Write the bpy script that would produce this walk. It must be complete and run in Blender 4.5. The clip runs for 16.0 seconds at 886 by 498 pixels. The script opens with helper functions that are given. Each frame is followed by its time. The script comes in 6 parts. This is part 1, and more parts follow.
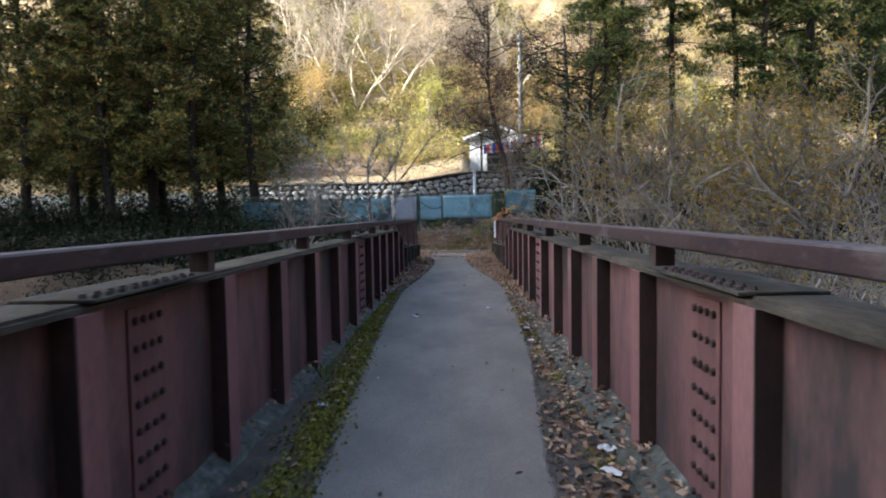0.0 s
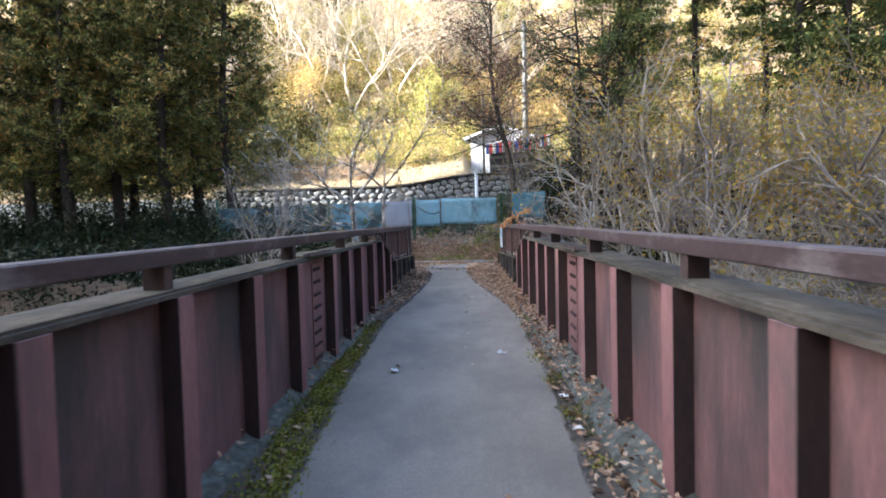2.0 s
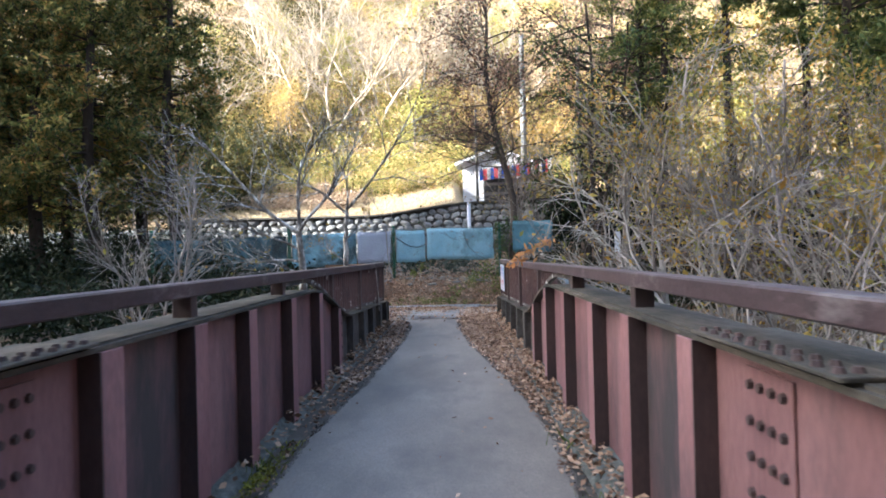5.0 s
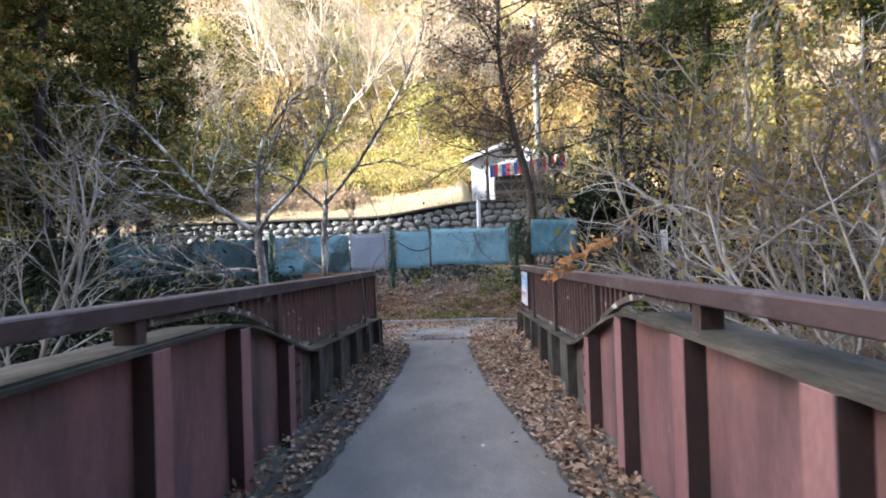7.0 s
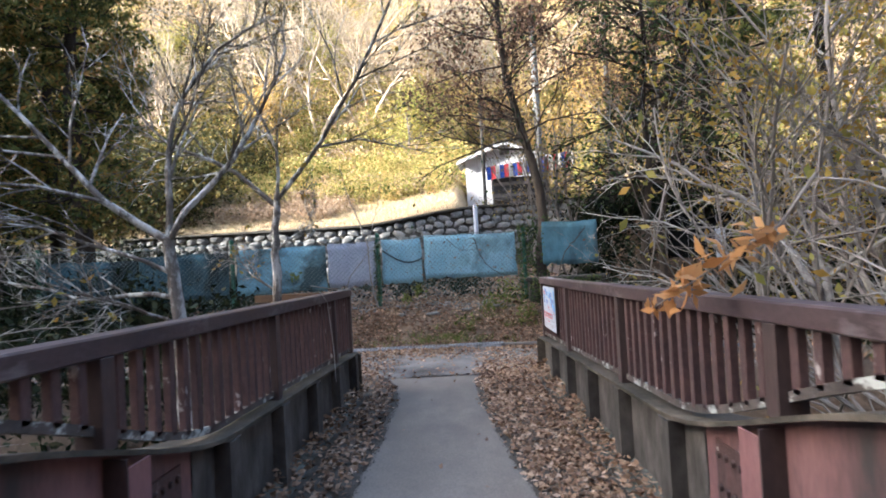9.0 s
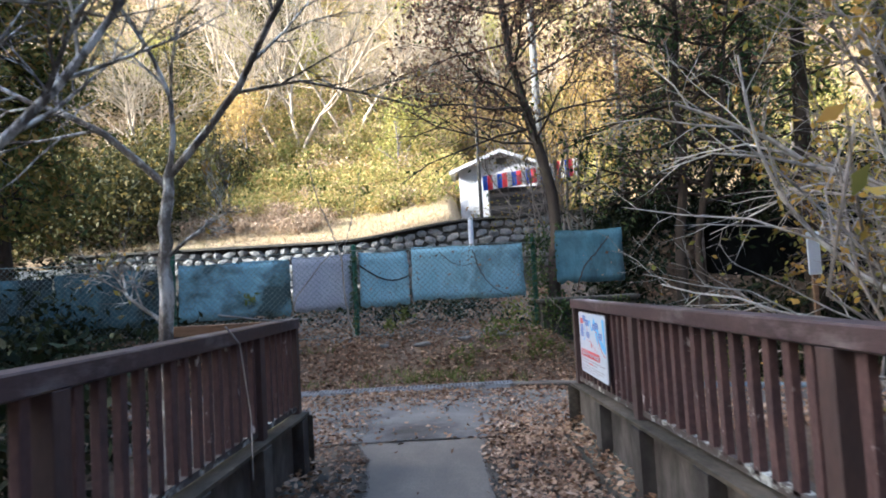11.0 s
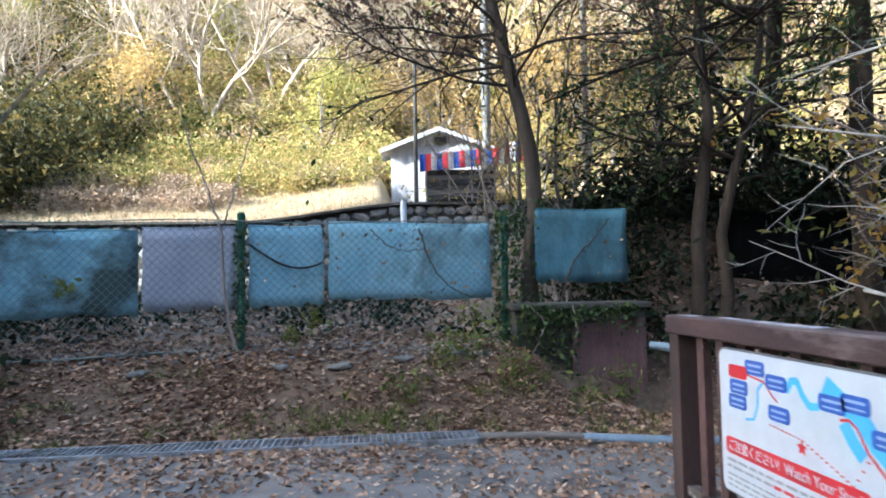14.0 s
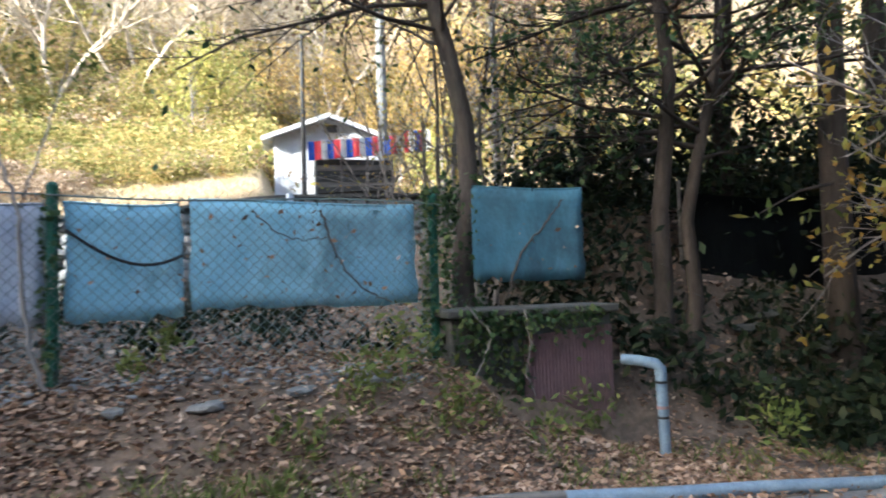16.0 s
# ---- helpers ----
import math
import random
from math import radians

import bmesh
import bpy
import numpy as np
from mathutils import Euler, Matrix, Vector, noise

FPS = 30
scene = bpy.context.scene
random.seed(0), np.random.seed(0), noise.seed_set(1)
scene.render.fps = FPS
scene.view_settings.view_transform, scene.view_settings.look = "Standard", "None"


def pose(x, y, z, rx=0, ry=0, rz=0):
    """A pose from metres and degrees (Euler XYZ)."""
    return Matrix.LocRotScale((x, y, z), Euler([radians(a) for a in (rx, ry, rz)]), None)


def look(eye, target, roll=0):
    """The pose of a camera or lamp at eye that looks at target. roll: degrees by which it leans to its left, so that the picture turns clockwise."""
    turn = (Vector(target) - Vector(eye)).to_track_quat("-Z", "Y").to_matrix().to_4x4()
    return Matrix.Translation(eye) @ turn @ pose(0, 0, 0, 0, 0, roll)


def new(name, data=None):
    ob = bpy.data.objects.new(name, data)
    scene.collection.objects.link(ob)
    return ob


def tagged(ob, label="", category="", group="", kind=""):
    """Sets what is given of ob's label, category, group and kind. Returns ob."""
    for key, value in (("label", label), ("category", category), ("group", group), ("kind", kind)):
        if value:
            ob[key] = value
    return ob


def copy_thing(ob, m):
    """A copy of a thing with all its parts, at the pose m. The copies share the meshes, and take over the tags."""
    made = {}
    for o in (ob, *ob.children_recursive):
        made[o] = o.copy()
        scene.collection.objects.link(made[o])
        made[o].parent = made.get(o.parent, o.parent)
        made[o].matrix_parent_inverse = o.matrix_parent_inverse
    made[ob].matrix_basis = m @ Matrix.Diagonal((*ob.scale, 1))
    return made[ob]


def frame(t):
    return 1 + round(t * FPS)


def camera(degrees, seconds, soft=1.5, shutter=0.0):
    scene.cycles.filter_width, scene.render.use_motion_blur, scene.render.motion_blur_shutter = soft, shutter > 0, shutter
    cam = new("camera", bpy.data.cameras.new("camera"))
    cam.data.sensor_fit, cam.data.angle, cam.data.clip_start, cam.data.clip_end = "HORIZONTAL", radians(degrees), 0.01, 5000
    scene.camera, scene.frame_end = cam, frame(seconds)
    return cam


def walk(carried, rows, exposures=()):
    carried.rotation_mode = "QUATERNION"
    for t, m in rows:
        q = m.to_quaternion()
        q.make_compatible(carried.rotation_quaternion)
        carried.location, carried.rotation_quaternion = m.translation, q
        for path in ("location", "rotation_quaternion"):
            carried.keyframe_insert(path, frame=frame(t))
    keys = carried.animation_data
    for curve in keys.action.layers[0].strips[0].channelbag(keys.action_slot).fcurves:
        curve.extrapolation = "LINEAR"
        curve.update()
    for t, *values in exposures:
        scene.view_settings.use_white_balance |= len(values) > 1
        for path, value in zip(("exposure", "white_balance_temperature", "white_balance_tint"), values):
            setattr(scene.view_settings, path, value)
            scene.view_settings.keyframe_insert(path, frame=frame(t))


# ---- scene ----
# ---------------------------------------------------------------- camera
cam = camera(68.2, 16.0, 1.8, 0.4)
PATH = [
    (0, 0.187, 0.000, 1.469, 1.65, -3.06, 0.90),
    (0.5, 0.154, 0.728, 1.491, -0.44, -3.26, 2.15),
    (1, 0.151, 1.444, 1.492, 0.27, -3.29, -0.06),
    (1.5, 0.168, 2.176, 1.496, -0.04, -3.24, 0.89),
    (2, 0.206, 2.938, 1.472, 1.79, -2.57, 1.45),
    (2.5, 0.240, 3.707, 1.481, 0.74, -2.61, 2.23),
    (3, 0.248, 4.398, 1.490, 1.39, -1.78, 1.00),
    (3.5, 0.227, 5.059, 1.517, -0.26, -0.70, 2.05),
    (4, 0.239, 5.771, 1.496, 0.74, -0.19, 0.31),
    (6.5, 0.262, 9.327, 1.494, 1.73, 0.71, 3.33),
    (7, 0.232, 10.009, 1.519, 1.80, 0.69, 1.81),
    (7.5, 0.194, 10.696, 1.503, 2.02, 0.98, 2.93),
    (8, 0.160, 11.388, 1.502, 2.45, 1.36, 2.10),
    (8.5, 0.114, 12.055, 1.528, 1.60, 1.49, 3.78),
    (9, 0.100, 12.723, 1.534, 1.21, 1.65, 3.09),
    (11.5, 0.027, 16.030, 1.513, 0.20, 3.53, 3.07),
    (12, 0.010, 16.652, 1.513, -0.17, 3.49, 1.42),
    (12.5, -0.047, 17.263, 1.515, -2.24, 3.58, 2.18),
    (13, -0.079, 17.875, 1.500, -2.96, 2.75, 1.53),
    (13.5, -0.126, 18.484, 1.501, -5.07, 2.94, 1.80),
    (14, -0.128, 19.066, 1.493, -6.52, 2.96, 0.97),
    (14.5, -0.165, 19.633, 1.498, -7.06, 2.91, 1.88),
    (15, -0.146, 20.188, 1.488, -8.76, 2.96, 0.69),
    (15.5, -0.161, 20.705, 1.487, -10.28, 3.02, 1.28),
    (16, -0.137, 21.160, 1.464, -16.60, 3.05, 1.82),
]
EXPOSURE = 3.13
walk(cam, [(t, pose(x, y, z, 90 + pitch, roll, yaw)) for t, x, y, z, yaw, pitch, roll in PATH],
     [(t, EXPOSURE + e, w, k) for t, e, w, k in ((0.0, -0.66, 5850, 6), (0.8, -0.38, 5850, 5), (1.6, -0.08, 5800, 6), (3.0, 0.10, 5800, 7), (7.0, -0.08, 5900, 8), (9.0, -0.14, 6050, 9), (11.5, -0.43, 5600, 6), (12.5, -0.42, 5550, 5), (13.5, -0.36, 5400, 4), (16.0, -0.20, 5650, 3))])

# ---------------------------------------------------------------- world and sun
SUN_EL, SUN_AZ = radians(24), radians(-110)      # azimuth clockwise from +y
to_sun = Vector((math.sin(SUN_AZ) * math.cos(SUN_EL), math.cos(SUN_AZ) * math.cos(SUN_EL), math.sin(SUN_EL)))
world = bpy.data.worlds.new("sky")
scene.world = world
world.use_nodes = True
wn = world.node_tree
sky = wn.nodes.new("ShaderNodeTexSky")
sky.sky_type, sky.sun_disc, sky.sun_elevation, sky.sun_rotation = "NISHITA", False, SUN_EL, SUN_AZ
sky.dust_density, sky.ozone_density = 3.2, 0.4
wn.links.new(sky.outputs[0], wn.nodes["Background"].inputs[0])
wn.nodes["Background"].inputs[1].default_value = 0.15
lamp = bpy.data.lights.new("sun", "SUN")
lamp.energy, lamp.angle, lamp.color = 3.9, radians(0.6), (1.0, 0.93, 0.83)
sun = new("sun", lamp)
sun.matrix_world = look(to_sun * 100, (0, 0, 0))

# ---------------------------------------------------------------- materials


def principled(name):
    m = bpy.data.materials.new(name)
    m.use_nodes = True
    return m, m.node_tree, m.node_tree.nodes["Principled BSDF"]


def noise_node(nt, scale, detail=5.0, stretch=(1, 1, 1), rough=0.6, space="Object"):
    co, mp, n = nt.nodes.new("ShaderNodeTexCoord"), nt.nodes.new("ShaderNodeMapping"), nt.nodes.new("ShaderNodeTexNoise")
    mp.inputs["Scale"].default_value = stretch
    n.inputs["Scale"].default_value, n.inputs["Detail"].default_value, n.inputs["Roughness"].default_value = scale, detail, rough
    nt.links.new(co.outputs[space], mp.inputs[0])
    nt.links.new(mp.outputs[0], n.inputs["Vector"])
    return n


def ramp(nt, source, stops):
    r = nt.nodes.new("ShaderNodeValToRGB")
    els = r.color_ramp.elements
    while len(els) < len(stops):
        els.new(0.5)
    for e, (p, c) in zip(els, stops):
        e.position, e.color = p, (c[0], c[1], c[2], 1) if not isinstance(c, float) else (c, c, c, 1)
    nt.links.new(source, r.inputs[0])
    return r.outputs[0]


def mix(nt, fac, a, b, blend="MIX"):
    n = nt.nodes.new("ShaderNodeMix")
    n.data_type, n.blend_type = "RGBA", blend
    for sock, v in ((n.inputs[0], fac), (n.inputs[6], a), (n.inputs[7], b)):
        if isinstance(v, (int, float)):
            sock.default_value = v
        elif isinstance(v, tuple):
            sock.default_value = (*v, 1)
        else:
            nt.links.new(v, sock)
    return n.outputs[2]


def bump(nt, bsdf, source, strength, dist=0.01):
    b = nt.nodes.new("ShaderNodeBump")
    b.inputs["Strength"].default_value, b.inputs["Distance"].default_value = strength, dist
    nt.links.new(source, b.inputs["Height"])
    nt.links.new(b.outputs[0], bsdf.inputs["Normal"])


def surface(name, dark, light, scale=6.0, rough=0.8, stain=None, stain_scale=1.2, stain_at=(0.5, 0.68), stretch=(1, 1, 1), relief=0.3,
            fine=40.0, metal=0.0, relief_dist=0.01, spec=0.2):
    """A weathered surface: grain at a fine scale, tone at a middle one, stains with a shape of their own."""
    m, nt, b = principled(name)
    mid, grain = noise_node(nt, scale, 6, stretch), noise_node(nt, fine, 4, stretch)
    col = ramp(nt, mid.outputs[0], [(0.3, dark), (0.7, light)])
    col = mix(nt, 0.55, col, ramp(nt, grain.outputs[0], [(0.3, 0.55), (0.7, 1.0)]), "MULTIPLY")
    if stain:
        st = noise_node(nt, stain_scale, 8, stretch, 0.68)
        col = mix(nt, ramp(nt, st.outputs[0], [(stain_at[0], 0.0), (stain_at[1], 1.0)]), col, stain)
    nt.links.new(col, b.inputs["Base Color"])
    b.inputs["Roughness"].default_value, b.inputs["Metallic"].default_value = rough, metal
    b.inputs["Specular IOR Level"].default_value = spec
    add = nt.nodes.new("ShaderNodeMath")
    add.operation = "ADD"
    nt.links.new(mid.outputs[0], add.inputs[0])
    nt.links.new(grain.outputs[0], add.inputs[1])
    bump(nt, b, add.outputs[0], relief, relief_dist)
    return m


def leafy(name, cols, rough=0.6, through_light=0.35):
    """Leaves: colour varies from leaf to leaf and over the plant; light comes through."""
    m, nt, b = principled(name)
    g = nt.nodes.new("ShaderNodeNewGeometry")
    stops = [(i / max(1, len(cols) - 1), c) for i, c in enumerate(cols)]
    big = noise_node(nt, 0.9, 3, space="Object")
    mx = nt.nodes.new("ShaderNodeMath")
    mx.operation = "MULTIPLY_ADD"
    nt.links.new(big.outputs[0], mx.inputs[0])
    mx.inputs[1].default_value = 0.9
    sub = nt.nodes.new("ShaderNodeMath")
    sub.operation = "MULTIPLY_ADD"
    nt.links.new(g.outputs["Random Per Island"], sub.inputs[0])
    sub.inputs[1].default_value, sub.inputs[2].default_value = 0.75, -0.33
    nt.links.new(sub.outputs[0], mx.inputs[2])
    col = ramp(nt, mx.outputs[0], stops)
    nt.links.new(col, b.inputs["Base Color"])
    b.inputs["Roughness"].default_value = rough
    b.inputs["Specular IOR Level"].default_value = 0.12
    if through_light:
        t, add = nt.nodes.new("ShaderNodeBsdfTranslucent"), nt.nodes.new("ShaderNodeMixShader")
        nt.links.new(col, t.inputs[0])
        add.inputs[0].default_value = through_light
        nt.links.new(b.outputs[0], add.inputs[1])
        nt.links.new(t.outputs[0], add.inputs[2])
        nt.links.new(add.outputs[0], nt.nodes["Material Output"].inputs[0])
    return m


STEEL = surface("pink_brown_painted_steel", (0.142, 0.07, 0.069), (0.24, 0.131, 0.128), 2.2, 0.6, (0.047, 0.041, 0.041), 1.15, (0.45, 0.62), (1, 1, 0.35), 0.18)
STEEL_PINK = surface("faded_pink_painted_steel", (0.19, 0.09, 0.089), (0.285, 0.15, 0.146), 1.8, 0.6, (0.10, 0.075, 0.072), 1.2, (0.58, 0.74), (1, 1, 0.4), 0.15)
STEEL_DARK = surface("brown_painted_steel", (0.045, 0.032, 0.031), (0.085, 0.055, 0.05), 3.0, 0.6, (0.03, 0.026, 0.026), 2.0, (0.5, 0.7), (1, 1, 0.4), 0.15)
STEEL_EDGE = surface("weathered_dirty_steel", (0.05, 0.041, 0.033), (0.155, 0.13, 0.10), 5.0, 0.9, (0.03, 0.028, 0.022), 3.0, (0.40, 0.62), (1, 0.35, 1), 0.5)
LICHEN = surface("grimy_lichen_steel", (0.05, 0.045, 0.04), (0.13, 0.12, 0.108), 6.0, 0.85, (0.035, 0.03, 0.028), 2.5, (0.45, 0.62), (1, 1, 0.6), 0.4)
CRUSTED = surface("dark_steel_crusted_with_white_lichen", (0.05, 0.042, 0.038), (0.12, 0.10, 0.09), 6.0, 0.85, (0.40, 0.41, 0.38), 11.0, (0.53, 0.62), (1, 0.6, 1), 0.5)
FLAKED = surface("brown_steel_with_flaking_white_paint", (0.06, 0.038, 0.038), (0.105, 0.06, 0.056), 5.0, 0.7, (0.36, 0.33, 0.31), 9.0, (0.63, 0.69), (1, 1, 0.7), 0.35)
RAIL = surface("dark_plum_brown_painted_steel", (0.042, 0.029, 0.031), (0.085, 0.058, 0.058), 4.0, 0.5, (0.17, 0.145, 0.142), 5.0, (0.54, 0.72), (1, 0.35, 1), 0.3)
CONCRETE_PATH = surface("worn_grey_concrete_path", (0.137, 0.118, 0.10), (0.212, 0.185, 0.158), 1.1, 0.85, (0.105, 0.094, 0.084), 1.3, (0.46, 0.68), (1, 0.5, 1), 0.3, 60)
KERB = surface("mossy_grey_concrete", (0.045, 0.046, 0.038), (0.145, 0.15, 0.132), 11.0, 0.92, (0.19, 0.22, 0.20), 6.0, (0.58, 0.74), (1, 1, 1), 0.9)
ASPHALT = surface("old_grey_asphalt", (0.125, 0.117, 0.11), (0.215, 0.202, 0.19), 2.0, 0.9, (0.055, 0.05, 0.046), 0.7, (0.5, 0.66), (1, 1, 1), 0.6, 90)
SOIL = surface("loose_grey_brown_soil", (0.045, 0.038, 0.031), (0.105, 0.09, 0.075), 5.0, 0.95, None, 1, (0.5, 0.7), (1, 1, 1), 0.5)
STONE = surface("grey_field_stone", (0.135, 0.138, 0.14), (0.31, 0.31, 0.305), 4.0, 0.9, (0.07, 0.07, 0.06), 2.0, (0.55, 0.75), (1, 1, 1), 0.6)
MORTAR = surface("dark_mortar", (0.05, 0.048, 0.042), (0.10, 0.095, 0.085), 5.0, 0.95)
PALE_WALL = surface("pale_concrete_wall", (0.10, 0.11, 0.12), (0.20, 0.21, 0.22), 1.2, 0.9, (0.10, 0.10, 0.09), 0.6, (0.5, 0.7), (1, 1, 0.5), 0.4)
GREEN_PAINT = surface("green_painted_post", (0.02, 0.085, 0.055), (0.035, 0.13, 0.085), 8.0, 0.6, (0.05, 0.05, 0.03), 5.0, (0.55, 0.7))
WIRE = surface("green_coated_wire", (0.12, 0.16, 0.15), (0.20, 0.24, 0.23), 8.0, 0.6)
BLUE = surface("faded_light_blue_sheet", (0.24, 0.48, 0.61), (0.38, 0.65, 0.75), 1.6, 0.75, (0.07, 0.12, 0.13), 1.4, (0.54, 0.74), (1, 1, 0.6), 0.2)
BLUE_SOILED = surface("soiled_blue_sheet", (0.17, 0.36, 0.47), (0.31, 0.56, 0.67), 1.2, 0.78, (0.04, 0.07, 0.075), 1.1, (0.42, 0.60), (1, 1, 1.3), 0.2)
BLUE_GREY = surface("faded_lilac_grey_sheet", (0.32, 0.355, 0.45), (0.45, 0.49, 0.57), 1.6, 0.75, (0.08, 0.09, 0.10), 1.6, (0.58, 0.74), (1, 1, 0.6), 0.2)
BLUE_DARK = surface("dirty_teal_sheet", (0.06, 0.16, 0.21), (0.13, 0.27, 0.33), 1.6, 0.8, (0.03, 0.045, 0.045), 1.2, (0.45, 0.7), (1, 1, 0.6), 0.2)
# Darker teal: shade at the left fence end is put into the colour.
TEAL_DEEP = surface("soiled_teal_sheet_dimmed_for_shade", (0.035, 0.085, 0.11), (0.09, 0.185, 0.225), 1.4, 0.8, (0.015, 0.02, 0.02), 1.1, (0.42, 0.66), (1, 1, 0.6), 0.2)
WHITE_WALL = surface("white_corrugated_wall", (0.68, 0.69, 0.72), (0.80, 0.80, 0.83), 1.5, 0.7, (0.45, 0.44, 0.45), 0.9, (0.6, 0.85), (1, 1, 0.3), 0.1)
ROOF = surface("grey_sheet_roof", (0.25, 0.25, 0.26), (0.45, 0.45, 0.46), 2.0, 0.6)
WOOD_GREY = surface("weathered_grey_timber", (0.08, 0.07, 0.06), (0.20, 0.18, 0.16), 4.0, 0.85, None, 1, (0.5, 0.7), (0.3, 3, 3), 0.4)
WOOD_BROWN = surface("brown_stained_timber", (0.10, 0.06, 0.035), (0.19, 0.12, 0.075), 4.0, 0.8, None, 1, (0.5, 0.7), (0.3, 3, 3), 0.4)
POLE_GREY = surface("grey_concrete_pole", (0.11, 0.11, 0.107), (0.19, 0.187, 0.176), 3.0, 0.85)
POLE_DARK = surface("dark_pole", (0.035, 0.033, 0.03), (0.07, 0.065, 0.06), 4.0, 0.8)
RUST = surface("dull_rose_brown_metal_sheet", (0.24, 0.145, 0.145), (0.33, 0.205, 0.20), 3.0, 0.7, (0.09, 0.07, 0.065), 2.0, (0.52, 0.75), (1, 1, 0.4), 0.2)
PVC = surface("grey_blue_plastic_pipe", (0.14, 0.19, 0.245), (0.21, 0.275, 0.335), 6.0, 0.45, (0.12, 0.13, 0.13), 5.0, (0.58, 0.72))
PALE_FLAKE = surface("pale_lilac_worn_paint", (0.28, 0.27, 0.31), (0.46, 0.45, 0.50), 9.0, 0.7, (0.12, 0.10, 0.10), 12.0, (0.5, 0.62))
RUBBER = surface("black_pipe_band", (0.012, 0.012, 0.012), (0.03, 0.03, 0.03), 8.0, 0.6)
STEEL_GALV = surface("galvanised_grating", (0.22, 0.24, 0.27), (0.36, 0.38, 0.41), 8.0, 0.5, (0.10, 0.09, 0.085), 3.0, (0.5, 0.65), metal=0.5)
BARK_PALE = surface("pale_bark", (0.32, 0.255, 0.185), (0.54, 0.45, 0.34), 5.0, 0.9, (0.13, 0.11, 0.09), 3.0, (0.55, 0.7), (1, 1, 0.4), 0.6)
BARK_GREY = surface("grey_twig_bark", (0.13, 0.11, 0.095), (0.27, 0.24, 0.215), 5.0, 0.9, (0.07, 0.06, 0.05), 3.0, (0.55, 0.7), (1, 1, 0.4), 0.6)
BARK_LIGHT = surface("light_grey_bark", (0.20, 0.19, 0.175), (0.40, 0.385, 0.36), 5.0, 0.9, (0.11, 0.10, 0.085), 4.0, (0.52, 0.66), (1, 1, 0.4), 0.6)
BARK_LICHEN = surface("dark_bark_with_pale_lichen", (0.08, 0.07, 0.06), (0.21, 0.19, 0.168), 12.0, 0.95, (0.48, 0.48, 0.455), 7.0, (0.48, 0.6), (1, 1, 0.5), 1.0, 60, relief_dist=0.02)
BARK_TWIG = surface("pale_grey_twigs", (0.17, 0.155, 0.14), (0.345, 0.318, 0.29), 4.0, 0.9, (0.13, 0.11, 0.095), 3.0, (0.5, 0.66), (1, 1, 0.4), 0.5)
BARK_MAUVE = surface("grey_mauve_twigs", (0.11, 0.092, 0.085), (0.23, 0.20, 0.185), 4.0, 0.9, (0.33, 0.31, 0.29), 3.0, (0.55, 0.7), (1, 1, 0.4), 0.5)
BARK_BROWN = surface("grey_brown_bark", (0.05, 0.04, 0.033), (0.12, 0.097, 0.078), 6.0, 0.95, (0.04, 0.04, 0.028), 3.0, (0.5, 0.68), (1, 1, 0.3), 0.8)
BARK_DARK = surface("dark_conifer_bark", (0.03, 0.023, 0.018), (0.075, 0.058, 0.045), 6.0, 0.95, None, 1, (0.5, 0.7), (1, 1, 0.3), 0.9)
CEDAR = leafy("dark_cedar_foliage", [(0.020, 0.032, 0.012), (0.06, 0.078, 0.024), (0.13, 0.14, 0.040), (0.25, 0.19, 0.055), (0.38, 0.18, 0.06)], 0.8, 0.25)
PINE = leafy("pine_foliage", [(0.024, 0.04, 0.014), (0.068, 0.095, 0.03), (0.125, 0.145, 0.042), (0.24, 0.20, 0.055)], 0.65, 0.3)
EVERGREEN = leafy("dark_glossy_leaves", [(0.014, 0.03, 0.014), (0.036, 0.066, 0.026), (0.07, 0.105, 0.04), (0.14, 0.145, 0.05)], 0.4, 0.3)
SHADE_SHRUB = leafy("shade_black_shrub_leaves", [(0.004, 0.007, 0.004), (0.010, 0.016, 0.007), (0.018, 0.026, 0.010), (0.04, 0.036, 0.016)], 0.7, 0.1)
AUTUMN = leafy("sparse_autumn_leaves", [(0.22, 0.12, 0.03), (0.32, 0.20, 0.045), (0.25, 0.22, 0.055), (0.13, 0.15, 0.04)], 0.6, 0.4)
GOLD = leafy("golden_leaves", [(0.28, 0.18, 0.06), (0.41, 0.28, 0.10), (0.44, 0.34, 0.14), (0.42, 0.21, 0.08)], 0.6, 0.4)
LIME = leafy("lime_yellow_leaves", [(0.14, 0.17, 0.05), (0.28, 0.285, 0.078), (0.41, 0.35, 0.115), (0.28, 0.2, 0.08)], 0.6, 0.4)
SHRUB_A = leafy("yellow_green_hill_shrubs", [(0.06, 0.09, 0.024), (0.165, 0.18, 0.048), (0.34, 0.29, 0.10), (0.48, 0.36, 0.15), (0.43, 0.23, 0.09)], 0.7, 0.35)
OLIVE_SHADED = leafy("shade_darkened_olive_brush", [(0.016, 0.02, 0.008), (0.036, 0.038, 0.014), (0.075, 0.065, 0.022), (0.19, 0.13, 0.035)], 0.7, 0.3)
SHRUB_B = leafy("tan_hill_shrubs", [(0.15, 0.10, 0.062), (0.29, 0.21, 0.14), (0.44, 0.345, 0.25), (0.42, 0.24, 0.13)], 0.8, 0.3)
STRAW = leafy("dry_straw_grass", [(0.30, 0.225, 0.135), (0.44, 0.345, 0.215), (0.54, 0.44, 0.295), (0.32, 0.28, 0.14)], 0.8, 0.3)
LITTER = leafy("fallen_brown_leaves", [(0.075, 0.045, 0.03), (0.175, 0.106, 0.068), (0.295, 0.188, 0.122), (0.48, 0.36, 0.265)], 0.8, 0.0)
